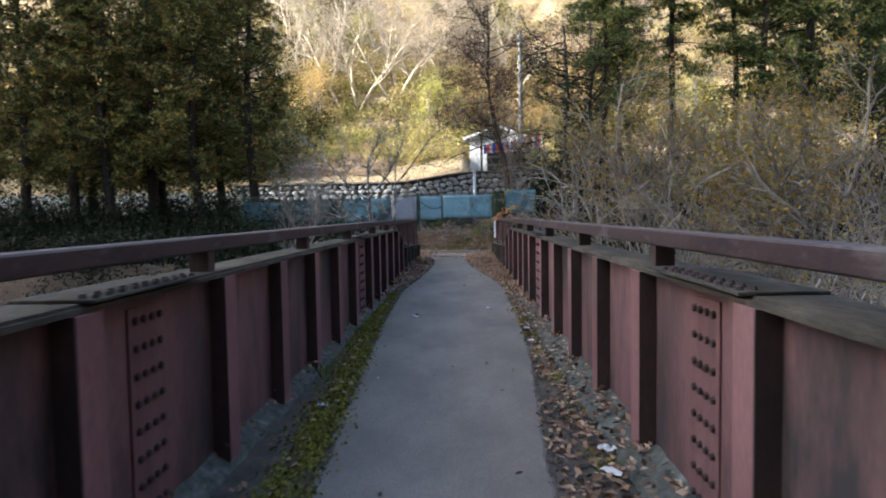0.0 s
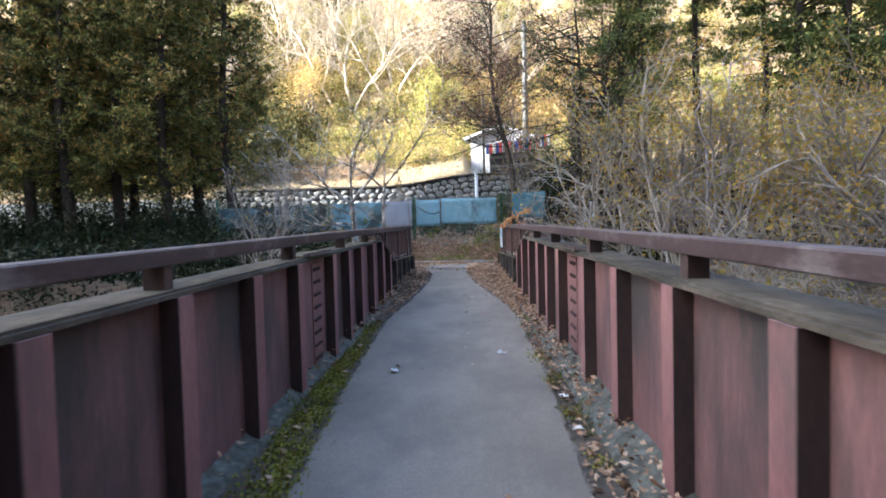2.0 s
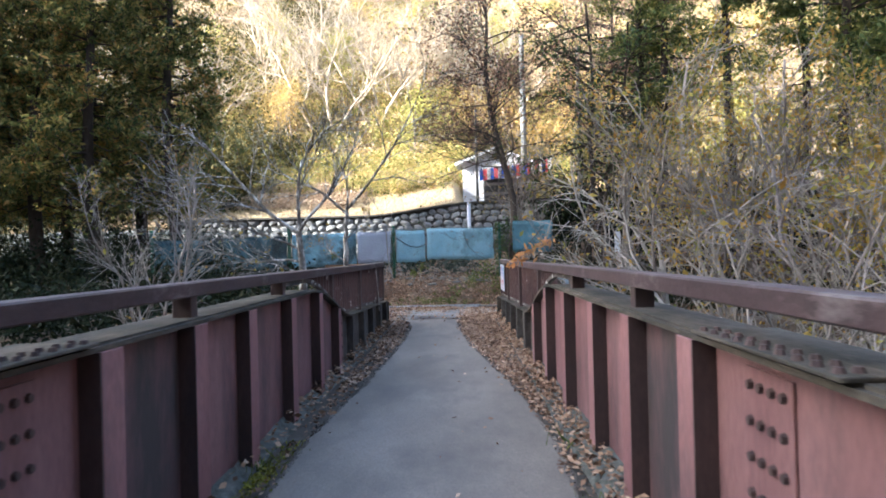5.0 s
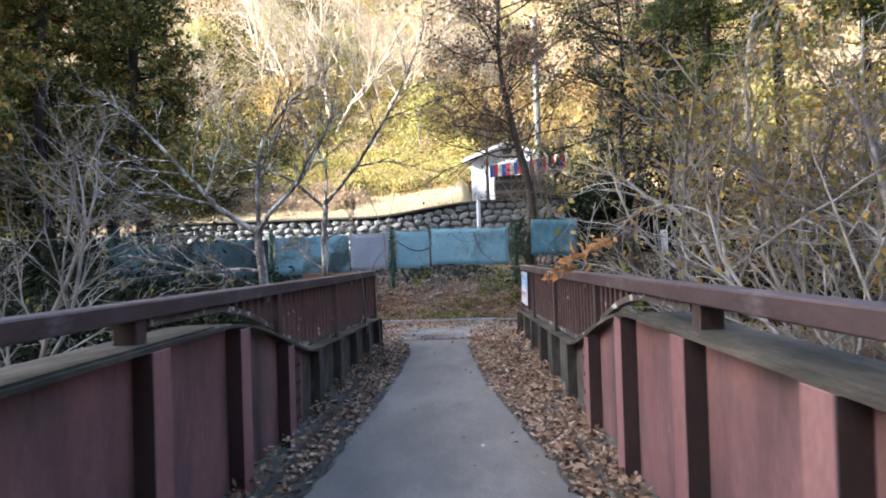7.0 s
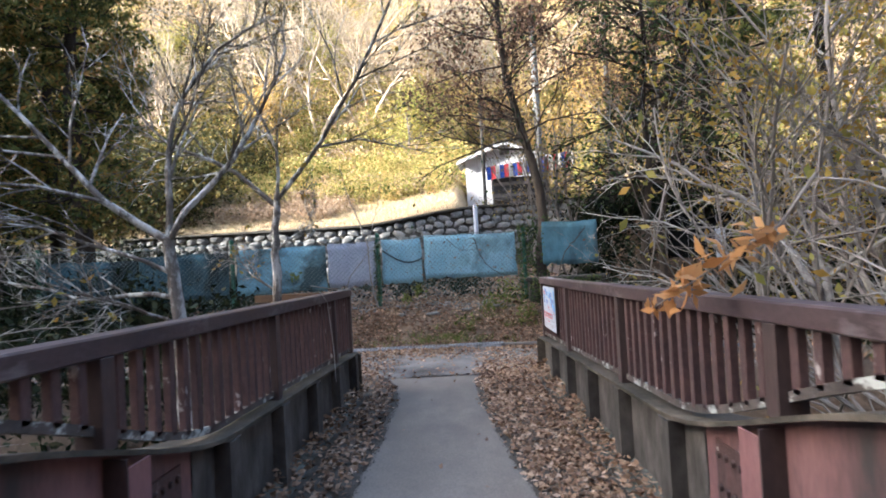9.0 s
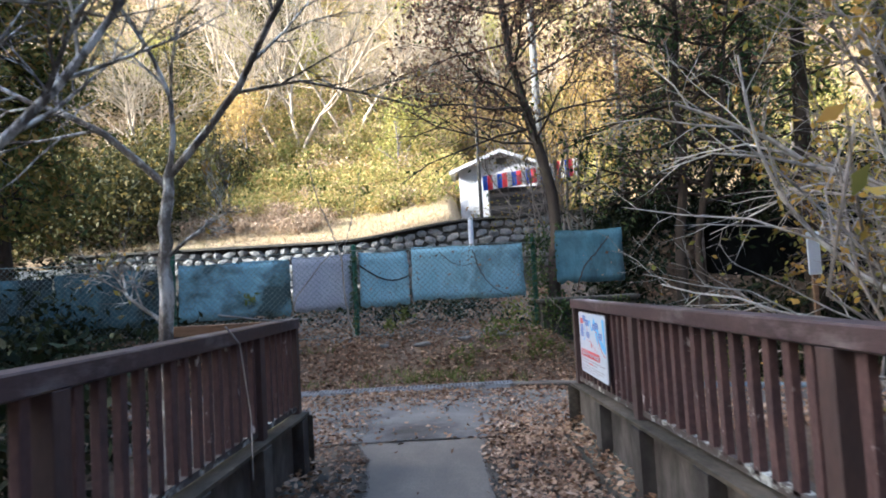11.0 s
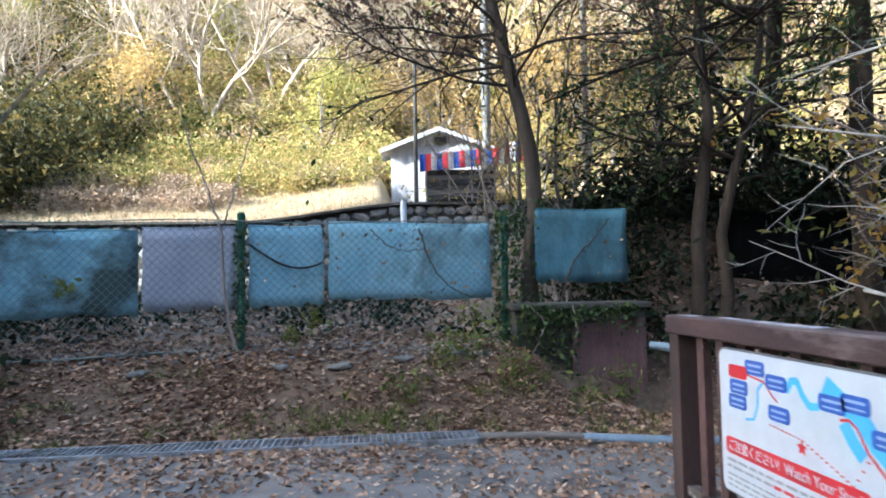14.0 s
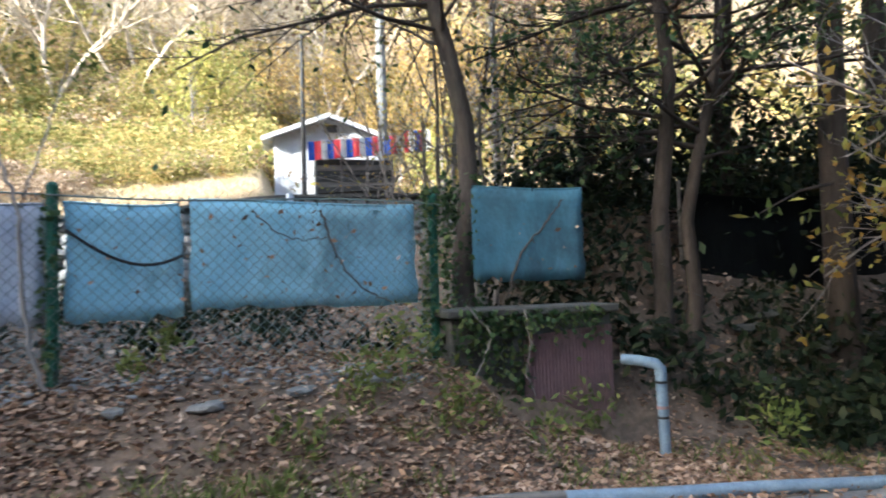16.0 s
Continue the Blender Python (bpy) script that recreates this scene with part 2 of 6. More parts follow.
MOSS = leafy("green_moss", [(0.055, 0.055, 0.014), (0.13, 0.13, 0.020), (0.22, 0.205, 0.034), (0.12, 0.095, 0.045)], 0.9, 0.1)
GRASS = leafy("green_grass_tufts", [(0.06, 0.08, 0.022), (0.11, 0.135, 0.035), (0.20, 0.19, 0.06)], 0.7, 0.3)
WITHERED = leafy("withered_crown_leaves", [(0.07, 0.043, 0.033), (0.15, 0.092, 0.066), (0.25, 0.16, 0.11), (0.34, 0.23, 0.14)], 0.75, 0.3)
RIVER_STONE = surface("pale_river_stone", (0.22, 0.22, 0.215), (0.42, 0.42, 0.41), 3.0, 0.9, (0.12, 0.12, 0.11), 1.5, (0.5, 0.7))
ORANGE = leafy("withered_orange_leaves", [(0.34, 0.15, 0.05), (0.48, 0.25, 0.10), (0.55, 0.34, 0.17)], 0.6, 0.4)
PAPER = surface("white_paper_scrap", (0.5, 0.5, 0.5), (0.7, 0.7, 0.69), 8.0, 0.8)


def flat(name, col, rough=0.45):
    m, nt, b = principled(name)
    n = noise_node(nt, 14, 4)
    nt.links.new(mix(nt, 0.25, col, ramp(nt, n.outputs[0], [(0.3, 0.6), (0.7, 1.0)]), "MULTIPLY"), b.inputs["Base Color"])
    b.inputs["Roughness"].default_value = rough
    return m


SIGN_WHITE = flat("white_sign_face", (0.46, 0.51, 0.58))
SIGN_PALE = flat("pale_blue_lettering", (0.28, 0.36, 0.58))
SIGN_BLUE = flat("sky_blue_print", (0.10, 0.42, 0.75))
SIGN_NAVY = flat("navy_print", (0.035, 0.10, 0.40))
SIGN_RED = flat("red_print", (0.50, 0.03, 0.04))
SIGN_BLACK = flat("dark_grey_print", (0.10, 0.10, 0.11))
SIGN_GREY = flat("grey_small_print", (0.27, 0.28, 0.31))
CLOTH_RED, CLOTH_BLUE, CLOTH_WHITE = flat("red_cloth", (0.55, 0.05, 0.06), 0.8), flat("blue_cloth", (0.03, 0.10, 0.42), 0.8), flat("white_cloth", (0.62, 0.62, 0.58), 0.8)

# ---------------------------------------------------------------- mesh tools


def finish(name, me, material, parent=None, label="", smooth=False):
    me.materials.append(material)
    if smooth:
        me.polygons.foreach_set("use_smooth", [True] * len(me.polygons))
    ob = new(name, me)
    ob.parent = parent
    if label:
        ob["label"] = label
    return ob


def part(name, bm, material, parent=None, label="", smooth=False):
    me = bpy.data.meshes.new(name)
    bm.normal_update()
    bm.to_mesh(me)
    bm.free()
    return finish(name, me, material, parent, label, smooth)


def arrays(name, verts, quads, material, parent=None, label="", smooth=False):
    """A mesh from arrays of corners and four-cornered faces."""
    me = bpy.data.meshes.new(name)
    verts, quads = np.asarray(verts, np.float32), np.asarray(quads, np.int32)
    me.vertices.add(len(verts))
    me.vertices.foreach_set("co", verts.ravel())
    me.loops.add(quads.size)
    me.loops.foreach_set("vertex_index", quads.ravel())
    me.polygons.add(len(quads))
    me.polygons.foreach_set("loop_start", np.arange(len(quads), dtype=np.int32) * 4)
    me.update(calc_edges=True)
    me.validate()
    return finish(name, me, material, parent, label, smooth)


def holder(name, at=(0, 0, 0), rz=0.0):
    ob = new(name)
    ob.matrix_basis = pose(*at, 0, 0, rz)
    return ob


def box(bm, x0, x1, y0, y1, z0, z1, bevel=0.0):
    """Adds a box with slightly rounded edges."""
    r = bmesh.ops.create_cube(bm, size=1.0, matrix=Matrix.Translation(((x0 + x1) / 2, (y0 + y1) / 2, (z0 + z1) / 2)) @ Matrix.Diagonal((x1 - x0, y1 - y0, z1 - z0, 1)))
    if bevel:
        edges = list({e for v in r["verts"] for e in v.link_edges})
        bmesh.ops.bevel(bm, geom=edges, offset=bevel, segments=1, affect="EDGES")
    return bm


def boxed(*a, bevel=0.004):
    return box(bmesh.new(), *a, bevel=bevel)


def rod(bm, a, b, r0, r1=None, sides=10):
    a, b = Vector(a), Vector(b)
    m = Matrix.Translation((a + b) / 2) @ (b - a).to_track_quat("Z", "Y").to_matrix().to_4x4()
    bmesh.ops.create_cone(bm, cap_ends=True, segments=sides, radius1=r0, radius2=r0 if r1 is None else r1, depth=(b - a).length, matrix=m)
    return bm


def sweep(bm, section, path):
    """A closed section of (x, z) offsets carried along path points (x, y, z)."""
    rings = [[bm.verts.new((px + sx, py, pz + sz)) for sx, sz in section] for px, py, pz in path]
    n = len(section)
    for a, b in zip(rings[:-1], rings[1:]):
        for i in range(n):
            bm.faces.new((a[i], a[(i + 1) % n], b[(i + 1) % n], b[i]))
    bm.faces.new(rings[0][::-1])
    bm.faces.new(rings[-1])
    bmesh.ops.recalc_face_normals(bm, faces=bm.faces[:])
    return bm


def tubes(lines, sides):
    """Tapered tubes along lines of (points, radii): corners and faces."""
    V, Q, base = [np.zeros((0, 3))], [np.zeros((0, 4), int)], 0
    ang = np.linspace(0, 2 * np.pi, sides, endpoint=False)
    ca, sa = np.cos(ang)[None, :, None], np.sin(ang)[None, :, None]
    for pts, rad in lines:
        n = len(pts)
        d = np.gradient(pts, axis=0)
        d /= np.linalg.norm(d, axis=1, keepdims=True) + 1e-9
        ref = np.where(np.abs(d[:, 2:3]) > 0.9, np.array([[1.0, 0, 0]]), np.array([[0, 0, 1.0]]))
        u = np.cross(d, ref)
        u /= np.linalg.norm(u, axis=1, keepdims=True) + 1e-9
        v = np.cross(d, u)
        V.append((pts[:, None] + rad[:, None, None] * (ca * u[:, None] + sa * v[:, None])).reshape(-1, 3))
        i, j = np.meshgrid(np.arange(n - 1), np.arange(sides), indexing="ij")
        a, b = base + i * sides + j, base + i * sides + (j + 1) % sides
        Q.append(np.stack([a, b, b + sides, a + sides], -1).reshape(-1, 4))
        base += n * sides
    return np.concatenate(V), np.concatenate(Q)


def join(meshes):
    V, Q, base = [], [], 0
    for v, q in meshes:
        V.append(v)
        Q.append(q + base)
        base += len(v)
    return np.concatenate(V), np.concatenate(Q)


def leaves(rng, centres, size, slim=0.5, flat_z=0.0, fold=0.25):
    """Folded pointed leaves at the centres. flat_z near 1 lays them down."""
    n = len(centres)
    u = rng.normal(size=(n, 3))
    u[:, 2] *= 1 - flat_z
    u /= np.linalg.norm(u, axis=1, keepdims=True)
    w = rng.normal(size=(n, 3))
    w[:, :2] *= 1 - flat_z
    v = np.cross(u, w)
    v /= np.linalg.norm(v, axis=1, keepdims=True) + 1e-9
    nn = np.cross(u, v)
    s = (size * rng.uniform(0.55, 1.3, n))[:, None]
    c = centres
    lift = nn * s * fold
    verts = np.stack([c - u * s, c + v * s * slim + lift, c + u * s, c - v * s * slim + lift * rng.uniform(-1, 1, (n, 1))], 1).reshape(-1, 3)
    return verts, np.arange(4 * n).reshape(-1, 4)


def unit(v):
    return v / (np.linalg.norm(v) + 1e-9)


def in_way(q):
    """Whether a point stands over the deck or the lane, where the walker passes."""
    return abs(q[0]) < 1.32 and q[1] < 26.3 and q[2] < CLEAR


ORIGIN = np.zeros(3)
CLEAR = 3.4
LIMB_POINTS = 5


def grow(rng, out, p, d, length, r, level, kids, spread, up, wiggle, ratio=0.62, tips=None, start=0.25, taper=0.35):
    """A branch with its side branches, as lines of points and radii."""
    n = 7 if level == 0 else LIMB_POINTS if level == 1 else 4
    pts, step = [p], length / (n - 1)
    for _ in range(n - 1):
        d = unit(d + rng.normal(size=3) * wiggle + np.array([0, 0, up]))
        if in_way(pts[-1] + d * step + ORIGIN):
            d = unit(d * np.array([-0.4, 1, 1]) + np.array([0, 0, 0.5]))
            if in_way(pts[-1] + d * step + ORIGIN):
                if len(pts) < 2:
                    return
                break
        pts.append(pts[-1] + d * step)
    n = len(pts)
    pts = np.array(pts)
    last = level >= len(kids)
    rad = r * np.linspace(1, taper if not last else 0.25, n)
    out.append((level, pts, rad))
    if last:
        if tips is not None:
            tips.append(pts)
        return
    for k in range(kids[level]):
        f = start + (1 - start) * (k + rng.uniform(0.1, 0.9)) / kids[level]
        i = max(0, min(n - 2, int(f * (n - 1))))
        q = pts[i] + (pts[i + 1] - pts[i]) * (f * (n - 1) - i)
        along = unit(pts[i + 1] - pts[i])
        side = unit(np.cross(along, rng.normal(size=3)))
        a = spread * rng.uniform(0.7, 1.3)
        nd = along * math.cos(a) + side * math.sin(a)
        grow(rng, out, q, nd, length * ratio * rng.uniform(0.6, 1.15) * (1.15 - 0.5 * f), max(rad[i] * 0.62, 0.003), level + 1, kids, spread, up, wiggle, ratio, tips, 0.15, taper)


def boughs(out):
    """Each main stem; the twigs."""
    return [tubes([(p, r)], 8) for lv, p, r in out if lv <= 0], join([tubes([(p, r) for lv, p, r in out if lv == 1], 5), tubes([(p, r) for lv, p, r in out if lv > 1], 3)])


def wood(out, thick=6, thin=3):
    return join([tubes([(p, r) for lv, p, r in out if lv <= 0], thick)] + ([tubes([(p, r) for lv, p, r in out if lv == 1], 4)] if any(lv == 1 for lv, _, _ in out) else [])
                + ([tubes([(p, r) for lv, p, r in out if lv > 1], thin)] if any(lv > 1 for lv, _, _ in out) else []))


def smooth(a, b, v):
    u = np.clip((v - a) / (b - a), 0, 1)
    return u * u * (3 - 2 * u)


# ---------------------------------------------------------------- ground
GRID = np.random.RandomState(5).uniform(-1, 1, (64, 64))


def lumps(x, y, cell):
    """Smooth value noise in -1..1."""
    x, y = np.asarray(x, float) / cell + 20.3, np.asarray(y, float) / cell + 31.7
    i, j = np.floor(x).astype(int), np.floor(y).astype(int)
    u, v = x - i, y - j
    u, v = u * u * (3 - 2 * u), v * v * (3 - 2 * v)
    g = lambda a, b: GRID[a % 64, b % 64]
    return g(i, j) * (1 - u) * (1 - v) + g(i + 1, j) * u * (1 - v) + g(i, j + 1) * (1 - u) * v + g(i + 1, j + 1) * u * v


WALL_Y = 39.0


def fence_y(x):
    return np.where(np.asarray(x) < 1.6, 26.95 + 0.11 * (np.clip(x, -9, 1.6) + 1.5), 27.35)


def wall_top(x):
    return 3.36 + 0.56 * smooth(-4.2, 1.4, x) + 0.1 * smooth(1.4, 6, x) - 0.35 * smooth(-12, -20, x)


def height(x, y):
    x, y = np.asarray(x, float), np.asarray(y, float)
    z = np.zeros(np.broadcast(x, y).shape)
    plaza = -0.05 * np.clip(x, 0, 6) * smooth(21, 24, y)
    bank = 0.78 * smooth(25.35, 27.1, y) * (1 - smooth(1.7, 2.3, x)) + (0.95 * smooth(26.9, 27.15, y) + 0.25 * smooth(25.5, 26.8, y) * (1 - smooth(2.4, 3.4, x))) * smooth(1.7, 2.3, x)
    bank += smooth(3.3, 4.2, x) * (1.65 * smooth(26.35, 28.6, y) - 1.2 * smooth(26.9, 27.15, y) * (1 - smooth(27.2, 29.0, y)) * 0.8)
    bank += 0.35 * smooth(27.5, 36, y)
    z = np.where(y > 21, plaza + bank + 0.03 * lumps(x, y, 0.9) * smooth(25.2, 26.2, y), z)
    top = wall_top(x)
    terrace = 8.0 * smooth(0.3, 1.5, x) * (1 - smooth(7, 10, x))
    back = top + 0.36 * np.maximum(y - WALL_Y - terrace, 0) + 0.49 * np.clip(y - 50, 0, 90) + 3.0 * lumps(x, y, 17) * smooth(50, 70, y) + 0.3 * lumps(x, y, 4) * smooth(41, 46, y)
    z = np.where(y > WALL_Y + 0.15, back, z)
    river = -3.0 + 0.35 * lumps(x, y, 1.7)
    deep = smooth(-3.5, -1.0, y) * (1 - smooth(19.0, 21.4 - 1.0 * smooth(2, 4, np.abs(x)) , y))
    z = z * (1 - deep) + river * deep
    # Unseen ridge behind the walker, added to block light from there.
    ridge = (32.0 + 1.5 * lumps(x, y, 40)) * smooth(-4, -25, y) + 0.5 * lumps(x, y, 6) * smooth(-10, -20, y)
    z = z + ridge
    side = 14 * smooth(22, 60, np.abs(x)) * smooth(8, 26, y) * (1 - smooth(39, 60, y))
    # Unseen hill on the right, added to dim light from that side.
    valley = 42 * smooth(9, 32, x) * (1 - smooth(12, 21, y))
    # Unseen western hill, cut along the sun's azimuth to set the shadow edge.
    unseen_west_hill = 62 * smooth(-80, -110, x) * smooth(-142, -126, x) * (1 - smooth(-1.2, 1.2, y - 20.7 - 0.364 * (x + 55) + 0.8 * lumps(x, y, 5)))
    return z + side + valley * (1 - smooth(-10, -25, y)) + unseen_west_hill


def spaced(knots):
    out = []
    for a, b, s in knots:
        out += list(np.arange(a, b - 1e-6, s))
    return np.array(out + [knots[-1][1]])


def make_ground():
    xs = spaced([(-900, -150, 75), (-150, -122, 7), (-122, -76, 2), (-76, -40, 6), (-40, -12, 2), (-12, 12, 0.3), (12, 40, 1.5), (40, 150, 10), (150, 900, 75)])
    ys = spaced([(-900, -150, 75), (-150, -50, 6), (-50, 5, 1), (5, 17, 0.6), (17, 29, 0.2), (29, 38, 1), (38, 39, 0.5), (39.0, 39.4, 0.2), (39.4, 56, 1), (56, 150, 4), (150, 900, 75)])
    X, Y = np.meshgrid(xs, ys)
    Z = height(np.clip(X, -150, 150), np.clip(Y, -140, 140))
    V = np.stack([X, Y, Z], -1).reshape(-1, 3)
    nx, ny = len(xs), len(ys)
    i, j = np.meshgrid(np.arange(nx - 1), np.arange(ny - 1))
    a = j * nx + i
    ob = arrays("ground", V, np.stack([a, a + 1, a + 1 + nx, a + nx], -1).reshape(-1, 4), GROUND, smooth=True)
    return tagged(ob, "brown leaf-covered earth of the valley and its sunlit wooded hillside", "ground", kind="structure")


def ground_material():
    m, nt, b = principled("leaf_covered_earth")
    fine, mid, big = noise_node(nt, 14, 6), noise_node(nt, 2.2, 6), noise_node(nt, 0.25, 4)
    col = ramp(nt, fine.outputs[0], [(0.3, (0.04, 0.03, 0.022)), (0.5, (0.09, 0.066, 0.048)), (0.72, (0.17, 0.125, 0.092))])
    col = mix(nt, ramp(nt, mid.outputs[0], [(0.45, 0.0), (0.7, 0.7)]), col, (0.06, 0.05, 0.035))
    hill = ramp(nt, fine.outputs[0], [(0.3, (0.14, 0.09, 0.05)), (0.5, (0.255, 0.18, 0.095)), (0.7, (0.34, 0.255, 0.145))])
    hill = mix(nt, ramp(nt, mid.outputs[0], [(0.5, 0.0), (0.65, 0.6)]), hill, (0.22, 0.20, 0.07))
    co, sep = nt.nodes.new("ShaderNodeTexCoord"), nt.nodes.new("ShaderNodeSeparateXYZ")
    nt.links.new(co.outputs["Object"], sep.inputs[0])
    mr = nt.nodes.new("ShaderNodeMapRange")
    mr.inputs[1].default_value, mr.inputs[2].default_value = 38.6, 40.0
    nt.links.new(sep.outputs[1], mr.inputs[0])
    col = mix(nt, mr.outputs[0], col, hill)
    nt.links.new(mix(nt, ramp(nt, big.outputs[0], [(0.4, 0.0), (0.65, 0.35)]), col, (0.16, 0.09, 0.04)), b.inputs["Base Color"])
    b.inputs["Roughness"].default_value = 0.95
    bump(nt, b, fine.outputs[0], 0.8, 0.04)
    return m


GROUND = ground_material()
make_ground()

# road in front of the embankment


def sheet(name, x0, x1, y0, y1, step, lift, material, label, category):
    xs, ys = np.linspace(x0, x1, max(2, int((x1 - x0) / step))), np.linspace(y0, y1, max(2, int((y1 - y0) / step)))
    X, Y = np.meshgrid(xs, ys)
    Z = height(X, Y) + lift
    nx = len(xs)
    i, j = np.meshgrid(np.arange(nx - 1), np.arange(len(ys) - 1))
    a = j * nx + i
    ob = arrays(name, np.stack([X, Y, Z], -1).reshape(-1, 3), np.stack([a, a + 1, a + 1 + nx, a + nx], -1).reshape(-1, 4), material)
    return tagged(ob, label, category, kind="structure")


sheet("road", -14, 14, 22.0, 25.1, 0.3, 0.02, ASPHALT, "old grey asphalt lane strewn with leaves", "road")

# ---------------------------------------------------------------- bridge
END_L, END_R, START = 21.0, 22.0, -3.2
HALF_WEB, TIP, NOSE, RAIL_IN = 1.285, 1.19, 1.20, 1.25
STIFF = [-2.4, -1.25, -0.1, 1.05, 2.26, 3.73, 4.9, 6.06, 7.21, 8.37, 9.84, 10.8, 11.75, 12.93, 14.1, 15.2, 16.3, 17.4, 18.5, 19.6, 20.7]
SPLICES = [2.86, 9.3, 15.6]


def outline(bm, pts, z0, z1):
    lo, hi = [bm.verts.new((x, y, z0)) for x, y in pts], [bm.verts.new((x, y, z1)) for x, y in pts]
    bm.faces.new(hi)
    bm.faces.new(lo[::-1])
    n = len(pts)
    for i in range(n):
        bm.faces.new((lo[i], lo[(i + 1) % n], hi[(i + 1) % n], hi[i]))
    bmesh.ops.recalc_face_normals(bm, faces=bm.faces[:])
    return bm


def flange_z(y):
    """Underside of the top flange: level, then a curve down to the low end piece."""
    return 1.125 - 0.485 * float(smooth(13.9, 16.55, y)) - 0.03 * max(0.0, y - 16.55)


def rail_z(y):
    return 1.362 - 0.035 * float(smooth(10, 21, y))


def steps(a, b, s):
    n = max(2, int(round((b - a) / s)) + 1)
    return [a + (b - a) * i / (n - 1) for i in range(n)]


def girder(side, end):
    g = holder("plate_girder", (side * HALF_WEB, START, 0))
    ox, oy = side * HALF_WEB, START
    L = lambda x: side * x - ox                      # across, from the bridge's middle line
    ys = steps(START, end, 0.25)
    bm = bmesh.new()
    rows = [[bm.verts.new((L(HALF_WEB + dx), y - oy, z)) for dx, z in ((0, -0.35), (0, flange_z(y)), (0.014, flange_z(y)), (0.014, -0.35))] for y in ys]
    for a, b in zip(rows[:-1], rows[1:]):
        for i in range(4):
            bm.faces.new((a[i], a[(i + 1) % 4], b[(i + 1) % 4], b[i]))
    bm.faces.new(rows[0]); bm.faces.new(rows[-1][::-1])
    bmesh.ops.recalc_face_normals(bm, faces=bm.faces[:])
    part("web", bm, STEEL, g, "pink-brown painted web with dark grime")
    a, b = sorted((L(HALF_WEB - 0.006), L(HALF_WEB - 0.001)))
    bm = bmesh.new()
    rows = [[bm.verts.new(p) for p in ((a, y - oy, 0.05), (b, y - oy, 0.05), (b, y - oy, flange_z(y) - 0.003), (a, y - oy, flange_z(y) - 0.003))] for y in steps(16.0, end - 0.03, 0.25)]
    for p, q in zip(rows[:-1], rows[1:]):
        for i in range(4):
            bm.faces.new((p[i], p[(i + 1) % 4], q[(i + 1) % 4], q[i]))
    bmesh.ops.recalc_face_normals(bm, faces=bm.faces[:])
    part("end_web_plate", bm, LICHEN, g, "grey lichen-crusted low end plate")
    lo, hi = sorted((L(NOSE), L(1.52)))
    sec = [(lo, 0.0), (hi, 0.0), (hi, 0.022), (lo, 0.022)]
    part("top_flange", sweep(bmesh.new(), sec, [(0, y - oy, flange_z(y)) for y in ys]), STEEL_EDGE, g, "weathered flange plate crusted with dirt and lichen")
    lo2, hi2 = sorted((L(1.225), L(1.50)))
    part("cover_plate", sweep(bmesh.new(), [(lo2, 0.022), (hi2, 0.022), (hi2, 0.034), (lo2, 0.034)], [(0, y - oy, flange_z(y)) for y in ys if 1 < y < 13.8]), STEEL_EDGE, g)
    for y in STIFF:
        if y > end - 0.25:
            continue
        z1 = flange_z(y + 0.06) - 0.002
        bm = bmesh.new()
        a, b = sorted((L(TIP), L(HALF_WEB)))
        box(bm, a, b, y - oy, y - oy + 0.012, 0.02, z1)
        t0, t1 = sorted((L(TIP), L(TIP + 0.012)))
        # The plate's shaded face is put into a darker steel colour.
        rib = part("stiffener", bm, STEEL_DARK if y < 15.5 else LICHEN, g, "grimy stiffener plate, darkened in colour for its shaded face")
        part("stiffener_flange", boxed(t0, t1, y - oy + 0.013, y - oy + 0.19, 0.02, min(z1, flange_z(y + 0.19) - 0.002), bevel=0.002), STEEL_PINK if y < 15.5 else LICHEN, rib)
    a, b = sorted((L(TIP - 0.02), L(HALF_WEB)))
    part("end_plate", boxed(a, b, end - oy - 0.02, end - oy, -0.1, flange_z(end) - 0.002), STEEL_EDGE, g)
    for y in SPLICES:
        h = flange_z(y + 0.3) - 0.05
        a, b = sorted((L(HALF_WEB - 0.012), L(HALF_WEB)))
        plate = part("splice_plate", boxed(a, b, y - oy - 0.07, y - oy + 0.26, 0.08, h, bevel=0.003), STEEL if y < 14 else FLAKED, g, "bolted splice plate" if y < 14 else "bolted splice plate with flaking white paint")
        n = 8 if y < 14 else 4
        for i in range(n):
            for k in range(4):
                bm = bmesh.new()
                zz = h - 0.06 - i * (h - 0.2) / (n - 1)
                yy = y - oy - 0.02 + k * 0.077
                x1 = L(HALF_WEB - 0.012)
                rod(bm, (x1, yy, zz), (x1 - side * 0.016, yy, zz), 0.019, 0.016, 6)
                part("bolt", bm, STEEL_DARK, plate)
        if y < 14:
            lo3, hi3 = sorted((L(1.17), L(1.50)))
            top = part("flange_splice", boxed(lo3, hi3, y - oy - 0.5, y - oy + 0.5, flange_z(y) + 0.034, flange_z(y) + 0.048, bevel=0.003), STEEL_EDGE, g, "bolted plate over the flange joint")
            for i in range(10):
                for dx in (1.20, 1.25):
                    part("bolt", rod(bmesh.new(), (L(dx), y - oy - 0.44 + 0.098 * i, flange_z(y) + 0.048), (L(dx), y - oy - 0.44 + 0.098 * i, flange_z(y) + 0.064), 0.018, 0.012, 6), STEEL_DARK, top)
    return tagged(g, "pink-brown riveted steel plate girder with vertical stiffeners and grimy flange", "bridge girder", "girders of the footbridge")


